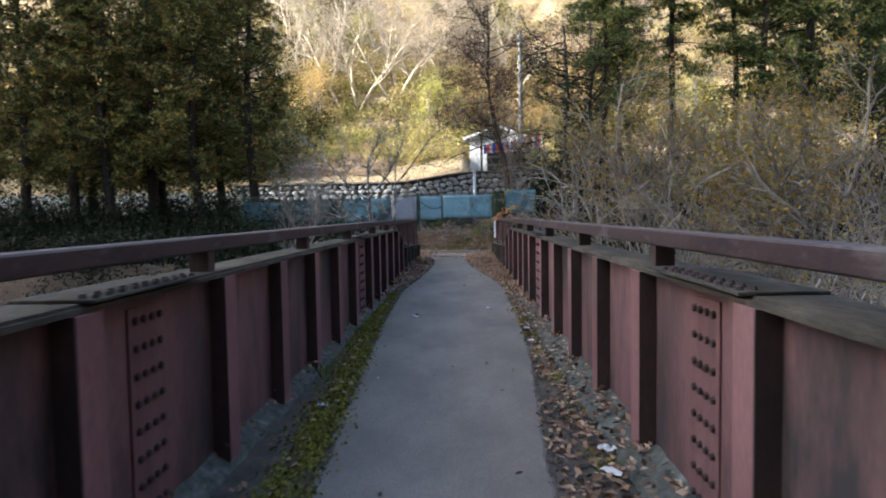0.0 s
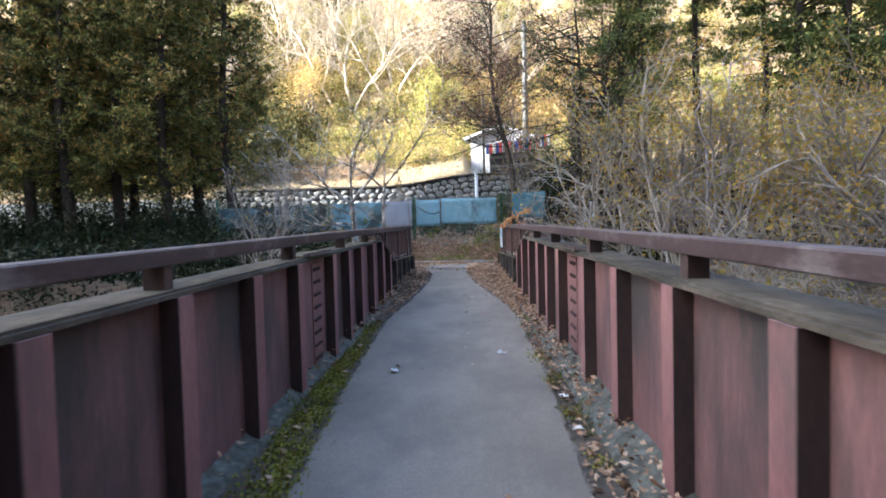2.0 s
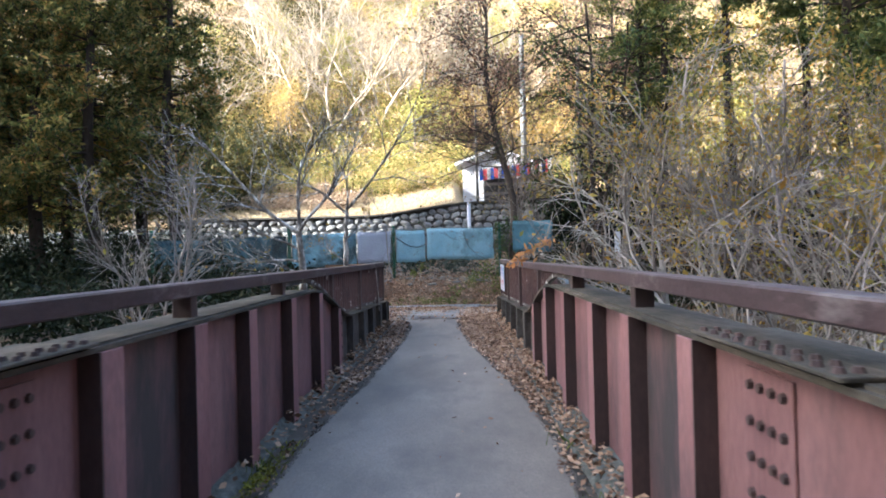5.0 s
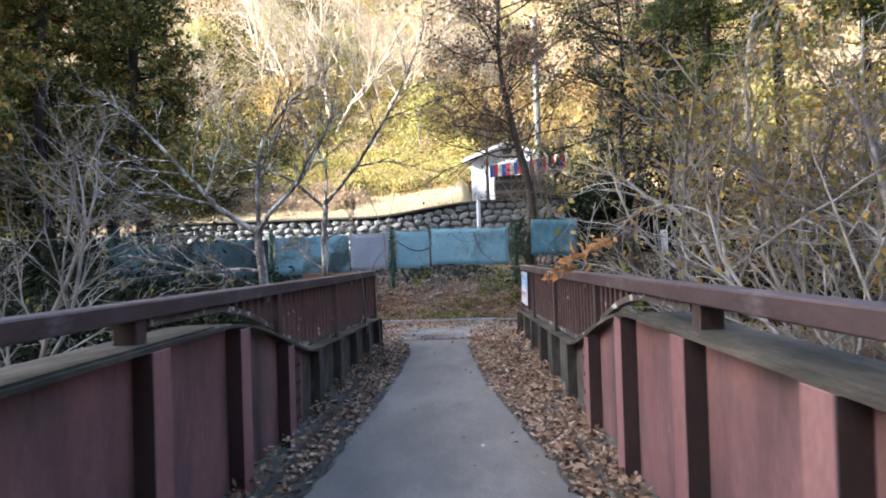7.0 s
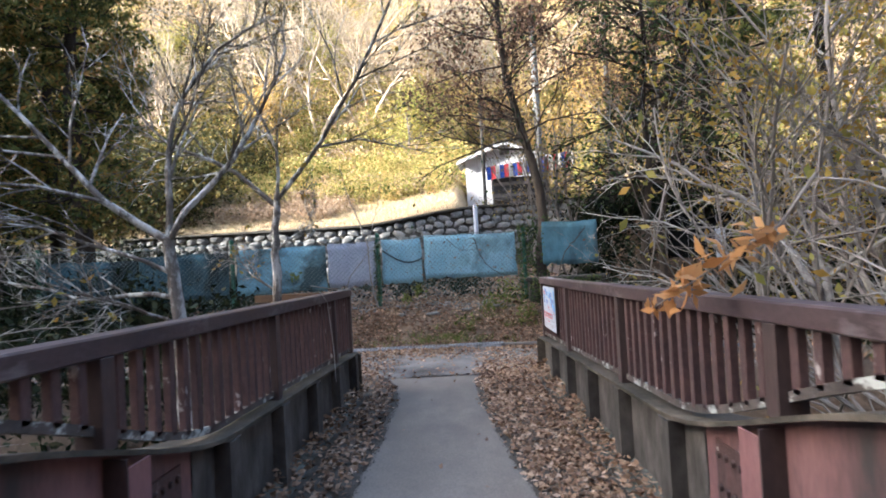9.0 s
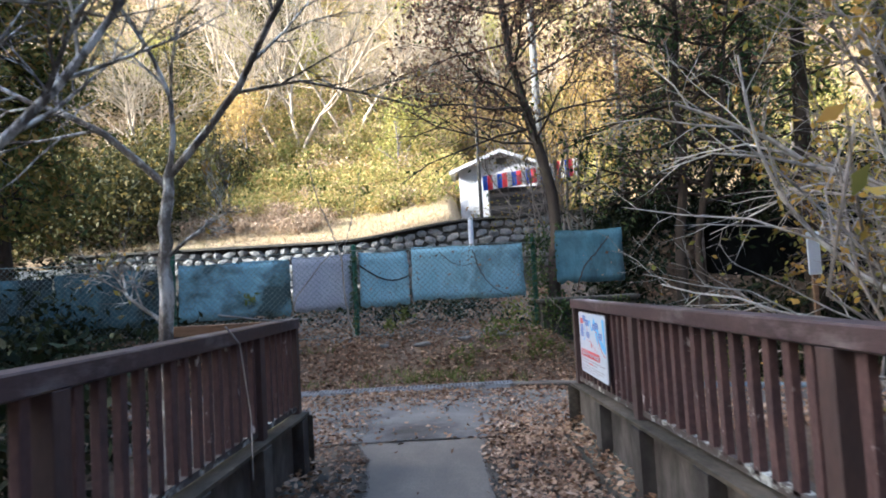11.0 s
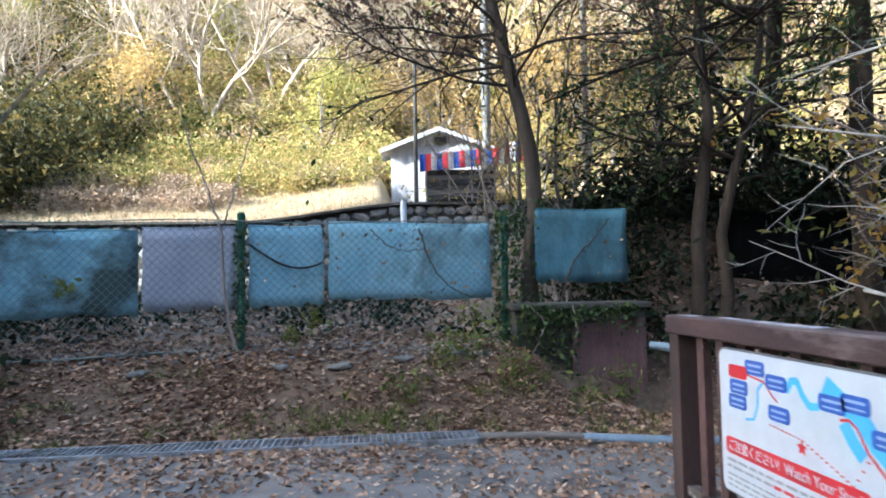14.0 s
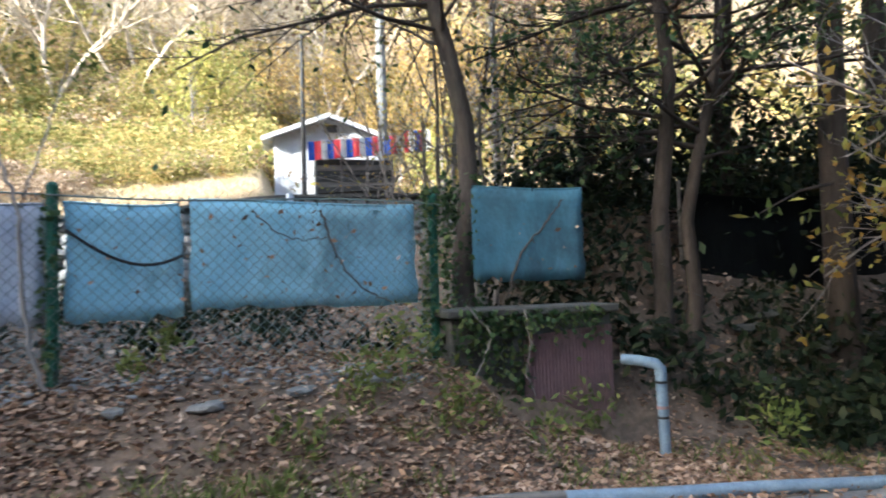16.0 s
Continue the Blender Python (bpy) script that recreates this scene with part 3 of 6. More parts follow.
def handrail(side, end):
    g = holder("handrail", (side * RAIL_IN, START, 0))
    ox, oy = side * RAIL_IN, START
    L = lambda x: side * x - ox
    ys = steps(START, end, 0.6)
    lo, hi = sorted((L(RAIL_IN), L(RAIL_IN + 0.125)))
    h, e = 0.085, 0.008
    sec = [(lo + e, -h), (hi - e, -h), (hi, -h + e), (hi, -e), (hi - e, 0), (lo + e, 0), (lo, -e), (lo, -h + e)]
    part("top_rail", sweep(bmesh.new(), sec, [(0, y - oy, rail_z(y)) for y in ys]), RAIL, g, "dark plum-brown box rail with worn edges")
    for y in (-1.0, 1.3, 3.75, 6.15, 8.58, 11.0, 13.0):
        a, b = sorted((L(RAIL_IN + 0.02), L(RAIL_IN + 0.13)))
        part("post", boxed(a, b, y - oy - 0.05, y - oy + 0.05, flange_z(y) + 0.02, rail_z(y) - h + 0.002), STEEL_DARK, g)
    # curved lower rail and upright bars of the end piece
    y0 = 13.1
    gap = lambda y: flange_z(y) + 0.05 + 0.05 * float(smooth(16.5, 13.6, y))
    a, b = sorted((L(RAIL_IN + 0.03), L(RAIL_IN + 0.085)))
    part("bottom_rail", sweep(bmesh.new(), [(a, 0), (b, 0), (b, 0.04), (a, 0.04)], [(0, y - oy, gap(y)) for y in steps(y0, end - 0.04, 0.15)]), CRUSTED, g, "curved lower rail with flaking white paint")
    a, b = sorted((L(RAIL_IN + 0.03), L(RAIL_IN + 0.068)))
    y = 13.35
    standards = [15.2, 17.55, 19.85]
    while y < end - 0.1:
        wide = bool(standards) and y > standards[0] - 0.08
        if wide:
            y = standards.pop(0)
        w = 0.05 if wide else 0.028
        aa, bb = (a, b) if not wide else sorted((L(RAIL_IN - 0.004), L(RAIL_IN + 0.11)))
        part("standard" if wide else "baluster", boxed(aa, bb, y - oy - w, y - oy + w, (gap(y) + 0.02) if not wide else flange_z(y) + 0.02, rail_z(y) - h + 0.002, bevel=0.003), STEEL_DARK if wide else FLAKED, g)
        y += 0.158
    part("end_post", boxed(*sorted((L(RAIL_IN + 0.01), L(RAIL_IN + 0.11))), end - oy - 0.1, end - oy - 0.01, flange_z(end) + 0.02, rail_z(end) - h + 0.002), STEEL_DARK, g)
    if side > 0:
        fr = random.Random(21)
        for y, ln, x0, x1 in ((end - 0.98, 0.42, 0.04, 0.10), (end - 0.52, 0.2, 0.07, 0.115), (end - 1.5, 0.16, 0.05, 0.09), (end - 0.2, 0.12, 0.03, 0.08)):
            n = 9
            edge = [(x0 + fr.uniform(-0.01, 0.012), ln * k / n) for k in range(n + 1)] + [(x1 + fr.uniform(-0.014, 0.008), ln * (n - k) / n) for k in range(n + 1)]
            part("worn_patch", outline(bmesh.new(), [(L(RAIL_IN + px), y + py - oy) for px, py in edge], rail_z(y) - 0.002, rail_z(y) + 0.0015), PALE_FLAKE, g, "pale lilac patch of worn paint")
    return tagged(g, "dark brown steel handrail with box rail and closely set bars", "handrail", "handrails of the footbridge")


for s, e in ((-1, END_L), (1, END_R)):
    girder(s, e)
    handrail(s, e)

# wing rail that turns away from the end of the railing
wing = holder("wing_rail", (-1.4, 21.2, 0))
part("rail", boxed(-1.15, 0.0, 0.0, 0.11, 1.21, 1.30), WOOD_BROWN, wing)
for px in (-1.05, -0.1):
    part("post", boxed(px - 0.05, px + 0.05, 0.01, 0.10, -0.2, 1.212), STEEL_DARK, wing)
tagged(wing, "short brown timber wing rail beside the bridge end", "railing")

# deck: slab, path, kerb fillets
deck = part("floor", boxed(-1.28, 1.28, START, 22.15, -0.3, -0.004), SOIL)
tagged(deck, "concrete bridge deck with dirty margins", "bridge deck", kind="structure")


def ribbon(name, fn_l, fn_r, z, y0, y1, material, label, category, step=0.2, thick=0.02):
    bm = bmesh.new()
    rows = []
    for y in steps(y0, y1, step):
        xa, xb = fn_l(y), fn_r(y)
        rows.append([bm.verts.new(p) for p in ((xa, y, z - thick), (xa + 0.02, y, z), (xb - 0.02, y, z), (xb, y, z - thick))])
    for a, b in zip(rows[:-1], rows[1:]):
        for i in range(3):
            bm.faces.new((a[i], a[i + 1], b[i + 1], b[i]))
    return tagged(part(name, bm, material), label, category, kind="structure")


PATH_Y = (-3.2, 3.5, 4.7, 6.4, 8.5, 10.5, 12.5, 14, 16, 18, 20.4, 21.4, 22.1)
PATH_L = (-0.60, -0.63, -0.70, -0.80, -0.90, -0.94, -0.97, -0.88, -0.75, -0.67, -0.66, -0.78, -1.0)
PATH_R = (0.60, 0.63, 0.71, 0.83, 0.91, 0.945, 0.96, 0.90, 0.66, 0.42, 0.26, 0.24, 0.30)


def path_left(y):
    return np.interp(y, PATH_Y, PATH_L)


def path_right(y):
    return np.interp(y, PATH_Y, PATH_R)


edge_noise = lambda y, k: 0.022 * float(lumps(k, y, 0.35)) + 0.03 * float(lumps(k + 9, y, 1.3)) + 0.02 * float(lumps(k + 4, y, 0.11))
ribbon("path", lambda y: float(path_left(y)) + edge_noise(y, 3), lambda y: float(path_right(y)) + 0.04 + edge_noise(y, 7), 0.004, START, 22.02, CONCRETE_PATH,
       "smooth worn grey concrete walking strip", "path", 0.05, 0.009)


def kerb(side, end):
    """Broken concrete fillet between deck and web."""
    rng = np.random.RandomState(3 + side)
    bm = bmesh.new()
    rows = []
    for y in steps(START, end, 0.07):
        w = (1.185 if side < 0 else 1.10 + 0.07 * float(smooth(13, 17, y))) + 0.015 * float(lumps(side * 5, y, 0.5)) + rng.uniform(-0.008, 0.008)
        h = (0.055 if side < 0 else 0.085) + 0.014 * float(lumps(side * 8, y, 0.7)) + rng.uniform(-0.009, 0.009)
        rows.append([bm.verts.new((side * x, y, z)) for x, z in ((w - 0.03, -0.02), (w, 0.03), (w + 0.07, h), (1.284, h + (0.035 if side < 0 else 0.055)), (1.284, -0.02))])
    for a, b in zip(rows[:-1], rows[1:]):
        for i in range(4):
            bm.faces.new((a[i], a[i + 1], b[i + 1], b[i]))
    bmesh.ops.recalc_face_normals(bm, faces=bm.faces[:])
    return tagged(part("kerb", bm, KERB), "crumbling lichened concrete kerb along the girder foot", "kerb", kind="structure")


kerb(-1, END_L)
kerb(1, END_R)
tagged(part("abutment", boxed(-1.9, 1.9, 20.9, 22.4, -3.4, -0.31, bevel=0.02), KERB), "concrete bridge abutment in the river bank", "abutment", kind="structure")
tagged(part("abutment", boxed(-1.9, 1.9, -4.2, -2.4, -3.4, -0.31, bevel=0.02), KERB), "concrete bridge abutment in the near bank", "abutment", kind="structure")


# ---------------------------------------------------------------- sign on the railing
def letters(name, text, size, at, material, parent, width=None):
    cu = bpy.data.curves.new(name, "FONT")
    cu.body, cu.size, cu.extrude, cu.align_y = text, size, 0.0008, "CENTER"
    tmp = new("tmp_text", cu)
    bpy.context.view_layer.update()
    me = bpy.data.meshes.new_from_object(tmp.evaluated_get(bpy.context.evaluated_depsgraph_get()))
    bpy.data.objects.remove(tmp)
    xs = [v.co.x for v in me.vertices] or [0, 1]
    k = 1 if width is None else width / max(1e-6, max(xs) - min(xs))
    for v in me.vertices:
        v.co.x *= k
    me.materials.clear()
    ob = finish(name, me, material, parent)
    ob.location = at
    return ob


def round_rect(x0, x1, y0, y1, r):
    pts = []
    for cx, cy, a0 in ((x1 - r, y1 - r, 0), (x0 + r, y1 - r, 90), (x0 + r, y0 + r, 180), (x1 - r, y0 + r, 270)):
        pts += [(cx + r * math.cos(radians(a0 + 22.5 * k)), cy + r * math.sin(radians(a0 + 22.5 * k))) for k in range(5)]
    return pts


def stroke(bm, pts, w, z0, z1):
    for (xa, ya), (xb, yb) in zip(pts[:-1], pts[1:]):
        d = Vector((xb - xa, yb - ya)).normalized() * w / 2
        z0, z1 = z0 + 0.00012, z1 + 0.00012
        outline(bm, [(xa - d.y - d.x * 0.3, ya + d.x - d.y * 0.3), (xa + d.y - d.x * 0.3, ya - d.x - d.y * 0.3), (xb + d.y + d.x * 0.3, yb - d.x + d.y * 0.3), (xb - d.y + d.x * 0.3, yb + d.x + d.y * 0.3)], z0, z1)
    return bm


def notice():
    W, H = 1.0, 0.53
    g = new("notice_board")
    # local x runs along the board, y up, z towards the walker
    g.matrix_basis = Matrix.Translation((RAIL_IN - 0.02, 21.5, 0.69)) @ Matrix(((0, 0, -1, 0), (-1, 0, 0, 0), (0, 1, 0, 0), (0, 0, 0, 1)))
    part("panel", outline(bmesh.new(), round_rect(0, W, 0, H, 0.03), -0.006, 0.0), SIGN_WHITE, g, "white printed face")
    z0, z1 = 0.0002, 0.0012
    part("backing", outline(bmesh.new(), round_rect(-0.008, W + 0.008, -0.008, H + 0.008, 0.034), -0.012, -0.0062), SIGN_BLACK, g, "dark backing sheet")
    part("map_water", stroke(bmesh.new(), [(0.60, 0.475), (0.66, 0.44), (0.73, 0.41), (0.79, 0.345), (0.87, 0.29), (0.975, 0.262)], 0.062, z0, z1), SIGN_BLUE, g, "sky-blue river on the map")
    part("map_sea", outline(bmesh.new(), [(0.89, 0.50), (0.975, 0.50), (0.975, 0.30), (0.93, 0.31), (0.915, 0.40)], z0, z1), SIGN_BLUE, g, "sky-blue sea at the map edge")
    part("map_inlet", stroke(bmesh.new(), [(0.67, 0.375), (0.70, 0.335), (0.735, 0.30)], 0.045, z0 + 0.0002, z1 + 0.0002), SIGN_BLUE, g)
    part("map_stream", stroke(bmesh.new(), [(0.41, 0.43), (0.435, 0.465), (0.465, 0.47), (0.49, 0.43), (0.52, 0.40), (0.56, 0.405)], 0.024, z0, z1), SIGN_BLUE, g)
    part("map_stream", stroke(bmesh.new(), [(0.285, 0.44), (0.25, 0.41), (0.245, 0.35), (0.22, 0.30), (0.17, 0.29)], 0.010, z0, z1), SIGN_BLUE, g)
    part("map_road", stroke(bmesh.new(), [(0.655, 0.385), (0.69, 0.392), (0.72, 0.375), (0.76, 0.315), (0.82, 0.265), (0.90, 0.222), (0.975, 0.205)], 0.008, z0 + 0.001, z1 + 0.001), SIGN_RED, g)
    part("map_road", stroke(bmesh.new(), [(0.19, 0.452), (0.29, 0.44), (0.335, 0.40), (0.36, 0.385)], 0.006, z0 + 0.001, z1 + 0.001), SIGN_RED, g)
    for i in range(22):
        x = 0.31 + 0.021 * i
        y = 0.30 - 0.012 * i / 7 if i < 8 else 0.285 - 0.085 * (i - 8) / 11 if i < 19 else 0.20 + 0.03 * (i - 18)
        part("map_dash", outline(bmesh.new(), round_rect(x, x + 0.011, y - 0.003, y + 0.003, 0.002), z0, z1), SIGN_RED, g)
    star = [(0.478 + (0.026 if k % 2 == 0 else 0.012) * math.sin(k * math.pi / 5), 0.262 + (0.026 if k % 2 == 0 else 0.012) * math.cos(k * math.pi / 5)) for k in range(10)]
    part("map_marker", outline(bmesh.new(), star, z0 + 0.001, z1 + 0.001), SIGN_RED, g, "red star marker")
    for x, y in ((0.18, 0.482), (0.30, 0.447), (0.075, 0.40), (0.065, 0.345), (0.31, 0.345), (0.565, 0.425), (0.66, 0.44), (0.775, 0.36)):
        w, h = 0.115, 0.052
        tagp = part("place_label", outline(bmesh.new(), round_rect(x, x + w, y - h / 2, y + h / 2, 0.014), z0 + 0.002, z1 + 0.002), SIGN_NAVY, g, "navy place-name label")
        for dy, hw in ((0.008, 0.0045), (-0.012, 0.003)):
            part("text_line", outline(bmesh.new(), round_rect(x + 0.018, x + w - 0.018, y + dy - hw, y + dy + hw, 0.002), z1 + 0.0022, z1 + 0.003), SIGN_PALE, tagp)
    part("place_label", outline(bmesh.new(), round_rect(0.07, 0.19, 0.432, 0.48, 0.014), z0 + 0.002, z1 + 0.002), SIGN_RED, g, "red place-name label")
    bar = part("warning_bar", outline(bmesh.new(), round_rect(0.03, 0.76, 0.142, 0.205, 0.018), z0, z1), SIGN_RED, g, "red warning bar")
    letters("warning_text", "ご注意ください!", 0.046, (0.05, 0.173, z1 + 0.0015), SIGN_WHITE, bar, 0.30)
    letters("warning_text", "Watch Your Step!", 0.05, (0.385, 0.173, z1 + 0.0015), SIGN_WHITE, bar, 0.345)
    for k, (y, w) in enumerate(((0.118, 0.90), (0.094, 0.62), (0.066, 0.86), (0.046, 0.84), (0.026, 0.70))):
        rng = random.Random(k)
        x = 0.035
        while x < w:
            wd = rng.uniform(0.02, 0.07)
            part("text_line", outline(bmesh.new(), round_rect(x, min(x + wd, w + 0.02), y - 0.005, y + (0.006 if k < 2 else 0.003), 0.002), z0, z1), SIGN_RED if k == 1 and 0.3 < x < 0.45 else SIGN_GREY, g)
            x += wd + 0.012
    part("strap", boxed(-0.01, 0.05, 0.10, 0.16, -0.06, -0.013), SIGN_BLACK, g)
    return tagged(g, "white map notice with red warning bar on the railing", "sign")


notice()

# ---------------------------------------------------------------- fence with coloured sheets


def fence():
    g = holder("chain_link_fence", (0, 27, 0))
    for x in (-8.6, -4.68, -1.6, 1.62):
        y, z = float(fence_y(x)), float(height(x, float(fence_y(x))))
        bm = bmesh.new()
        rod(bm, (x, y - 27, z - 0.2), (x, y - 27, 2.32), 0.045, None, 10)
        bmesh.ops.create_uvsphere(bm, u_segments=10, v_segments=5, radius=0.05, matrix=Matrix.Translation((x, y - 27, 2.32)))
        part("post", bm, GREEN_PAINT, g, "green painted post with climbing ivy")
    lines = []
    x0, x1, zb, zt, pitch = -9.0, 1.7, 0.72, 2.26, 0.095
    n = int((x1 - x0 + (zt - zb)) / pitch)
    for k in range(n):
        for sgn in (1, -1):
            a = x0 + k * pitch - (zt - zb if sgn > 0 else 0)
            pts = []
            for q in range(9):
                z = zb + (zt - zb) * q / 8
                x = a + (z - zb if sgn > 0 else (zt - z) - (zt - zb)) if sgn > 0 else a - (z - zb)
                if x0 <= x <= x1:
                    pts.append((x, float(fence_y(x)) - 27 - 0.05 + 0.012 * math.sin(3 * x + q), z))
            if len(pts) > 1:
                pts = np.array(pts)
                lines.append((pts, np.full(len(pts), 0.0031)))
    arrays("mesh_wire", *tubes(lines, 3), WIRE, g, "loose green chain-link mesh")
    for z in (0.74, 2.25):
        xs = np.linspace(x0, x1, 40)
        pts = np.stack([xs, fence_y(xs) - 27 - 0.05, z + 0.02 * np.sin(xs * 2.1)], 1)
        arrays("strand", *tubes([(pts, np.full(40, 0.008))], 5), WIRE, g)
    return tagged(g, "sagging green chain-link fence with ivy-grown posts", "fence")


fence()


def sheet_panel(x0, x1, z0, z1, material, label, seed, y_off=0.03):
    """A hung sheet with slight waves and a ragged lower edge."""
    rng = np.random.RandomState(seed)
    nx, nz = 14, 8
    g = []
    for j in range(nz):
        for i in range(nx):
            u, v = i / (nx - 1), j / (nz - 1)
            x = x0 + (x1 - x0) * u + 0.008 * rng.normal()
            z = z0 + (z1 - z0) * v + (0.02 * rng.normal() if j == 0 else 0) + 0.012 * math.sin(u * 5 + seed)
            y = float(fence_y(x)) + y_off + 0.02 * math.sin(u * 7 + seed) * (1 - v * 0.5) + 0.006 * rng.normal()
            g.append((x, y, z))
    g = np.array(g)
    back = g + np.array([0, 0.01, 0])
    i, j = np.meshgrid(np.arange(nx - 1), np.arange(nz - 1))
    a = (j * nx + i).ravel()
    front = np.stack([a, a + 1, a + 1 + nx, a + nx], -1)
    n = nx * nz
    rim = [k for k in range(nx)] + [nx - 1 + nx * k for k in range(1, nz)] + [n - 1 - k for k in range(1, nx)] + [n - nx - nx * k for k in range(1, nz - 1)]
    rq = [(rim[k], rim[k] + n, rim[(k + 1) % len(rim)] + n, rim[(k + 1) % len(rim)]) for k in range(len(rim))]
    ob = holder("screen_panel", (x0, float(fence_y(x0)), z0))
    off = np.array(ob.matrix_basis.translation)
    arrays("sheet", np.concatenate([g, back]) - off, np.concatenate([front, front[:, ::-1] + n, np.array(rq)]), material, ob, smooth=True)
    edge = g[-nx:] - off + np.array([0, 0.005, 0.0])
    arrays("hem", *tubes([(edge, np.full(nx, 0.011))], 6), material, ob)
    for k in (0, nx // 2, nx - 1):
        c = edge[k] + np.array([0, -0.02, -0.01])
        part("tie", rod(bmesh.new(), c + np.array([0, -0.03, 0.03]), c + np.array([0, 0.03, -0.02]), 0.006, None, 6), RUBBER, ob)
    return tagged(ob, label, "screen panel", "sheets hung on the fence")


sheet_panel(-0.60, 1.43, 1.30, 2.24, BLUE, "wide faded light-blue sheet with mould marks on the fence", 1)
sheet_panel(-1.52, -0.66, 1.26, 2.20, BLUE, "narrow light-blue sheet with a dark drooping line", 2)
sheet_panel(-2.68, -1.66, 1.24, 2.18, BLUE_GREY, "lilac-grey sheet with a torn lower corner", 3)
sheet_panel(-4.60, -2.72, 1.17, 2.14, BLUE_SOILED, "wide soiled light-blue sheet behind chain-link mesh", 4)
sheet_panel(-6.6, -4.76, 1.12, 2.09, TEAL_DEEP, "dirty teal-blue sheet behind chain-link mesh, dimmed for shade", 5)
sheet_panel(-8.6, -6.65, 1.08, 2.04, TEAL_DEEP, "teal sheet at the overgrown fence end, dimmed for shade", 7)
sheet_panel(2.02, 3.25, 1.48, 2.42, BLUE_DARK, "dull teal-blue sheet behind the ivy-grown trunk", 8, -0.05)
droop = np.array([(-1.5 + 0.85 * u, float(fence_y(-1.5 + 0.85 * u)) - 0.04, 1.98 - 0.32 * math.sin(u * 2.2) + 0.05 * u) for u in np.linspace(0, 1, 12)])
tagged(arrays("hanging_cable", *tubes([(droop, np.full(12, 0.014))], 5), RUBBER), "black cable sagging across the sheet", "cable")

# ---------------------------------------------------------------- embankment things


def drain_box():
    g = holder("retaining_box", (2.6, 26.9, 0))
    bm = bmesh.new()
    box(bm, -0.95, 0.72, 0.06, 0.5, -0.3, 1.14, 0.02)
    part("concrete_block", bm, MORTAR, g, "stained dark concrete block")
    bm = bmesh.new()
    n = 52
    top, bot = [], []
    for k in range(n + 1):
        x = -0.24 + 0.95 * k / n
        y = 0.03 + (0.006 if k % 2 else 0.0)
        bot.append(bm.verts.new((x, y, 0.05)))
        top.append(bm.verts.new((x, y, 1.02 - 0.08 * (1 - k / n))))
    for k in range(n):
        bm.faces.new((bot[k], bot[k + 1], top[k + 1], top[k]))
    bmesh.ops.solidify(bm, geom=bm.faces[:], thickness=0.008)
    part("corrugated_sheet", bm, RUST, g, "rose-brown ribbed metal sheet")
    bm = boxed(-1.0, 0.78, -0.02, 0.6, 1.14, 1.22, bevel=0.015)
    part("cap", bm, MORTAR, g, "mossy cap slab")
    return tagged(g, "stained concrete box with rose-brown ribbed metal front in the bank", "drain box")


drain_box()


def drain_pipe():
    g = holder("drain_pipe", (3.49, 26.42, 0))
    a = [(-0.24, 0.25, 0.70), (-0.12, 0.12, 0.69), (-0.03, 0.02, 0.665), (0.0, 0.0, 0.62), (0.005, 0.0, 0.55), (0.012, 0.0, 0.2), (0.018, 0.0, -0.25)]
    pts = np.array(a)
    v, q = tubes([(pts, np.array([0.05, 0.05, 0.052, 0.054, 0.052, 0.05, 0.05]))], 14)
    arrays("pipe", v, q, PVC, g, "grey-blue plastic pipe", smooth=True)
    for z, m in ((0.50, RUBBER), (0.27, RUST), (0.18, RUBBER)):
        part("band", rod(bmesh.new(), (0.006, 0, z - 0.012), (0.006, 0, z + 0.012), 0.056, None, 14), m, g)
    return tagged(g, "grey-blue plastic drain pipe bent down into the leaves", "pipe")


drain_pipe()
xs = np.linspace(1.95, 5.6, 16)
pts = np.stack([xs, 25.36 - 0.13 * (xs - 1.95) * 0.6 + 0.01 * np.sin(xs * 4), height(xs, np.full(16, 25.3)) + 0.045], 1)
tagged(arrays("ground_pipe", *tubes([(pts, np.full(16, 0.055))], 10), PVC, smooth=True), "grey-blue plastic pipe lying along the lane edge", "pipe")
xs = np.linspace(0.9, 2.0, 10)
pts = np.stack([xs, 25.40 + 0.03 * np.sin(xs * 3), height(xs, np.full(10, 25.4)) + 0.05 + 0.01 * np.sin(xs * 5)], 1)
tagged(arrays("old_timber", *tubes([(pts, np.full(10, 0.05))], 7), WOOD_GREY), "rotten grey timber half sunk in leaves", "timber")


def grating():
    g = holder("gutter_grating", (0, 25.28, 0.045))
    for y in (-0.16, 0.16):
        part("edge_bar", boxed(-9, 0.92, y - 0.012, y + 0.012, -0.05, 0.012, bevel=0.002), STEEL_GALV, g)
    for y in (-0.10, -0.035, 0.035, 0.10):
        part("bearer", boxed(-9, 0.92, y - 0.004, y + 0.004, -0.03, 0.004, bevel=0), STEEL_GALV, g)
    bm = bmesh.new()
    x = -8.98
    while x < 0.9:
        box(bm, x, x + 0.012, -0.15, 0.15, -0.012, 0.008)
        x += 0.055
    ob = part("cross_bar", bm, STEEL_GALV, g)
    ob["kind"] = "stuff"
    return tagged(g, "galvanised steel gutter grating half buried in leaves", "grating")


grating()
post = holder("marker_post", (4.05, 22.6, 0))
part("stake", boxed(-0.025, 0.025, -0.02, 0.02, -0.3, 1.46), WOOD_BROWN, post)
part("plate", boxed(-0.07, 0.07, -0.04, -0.02, 1.43, 1.90, bevel=0.006), SIGN_WHITE, post, "blank white plate")
tagged(post, "white plate on a thin brown stake", "marker")

# ---------------------------------------------------------------- stone retaining wall


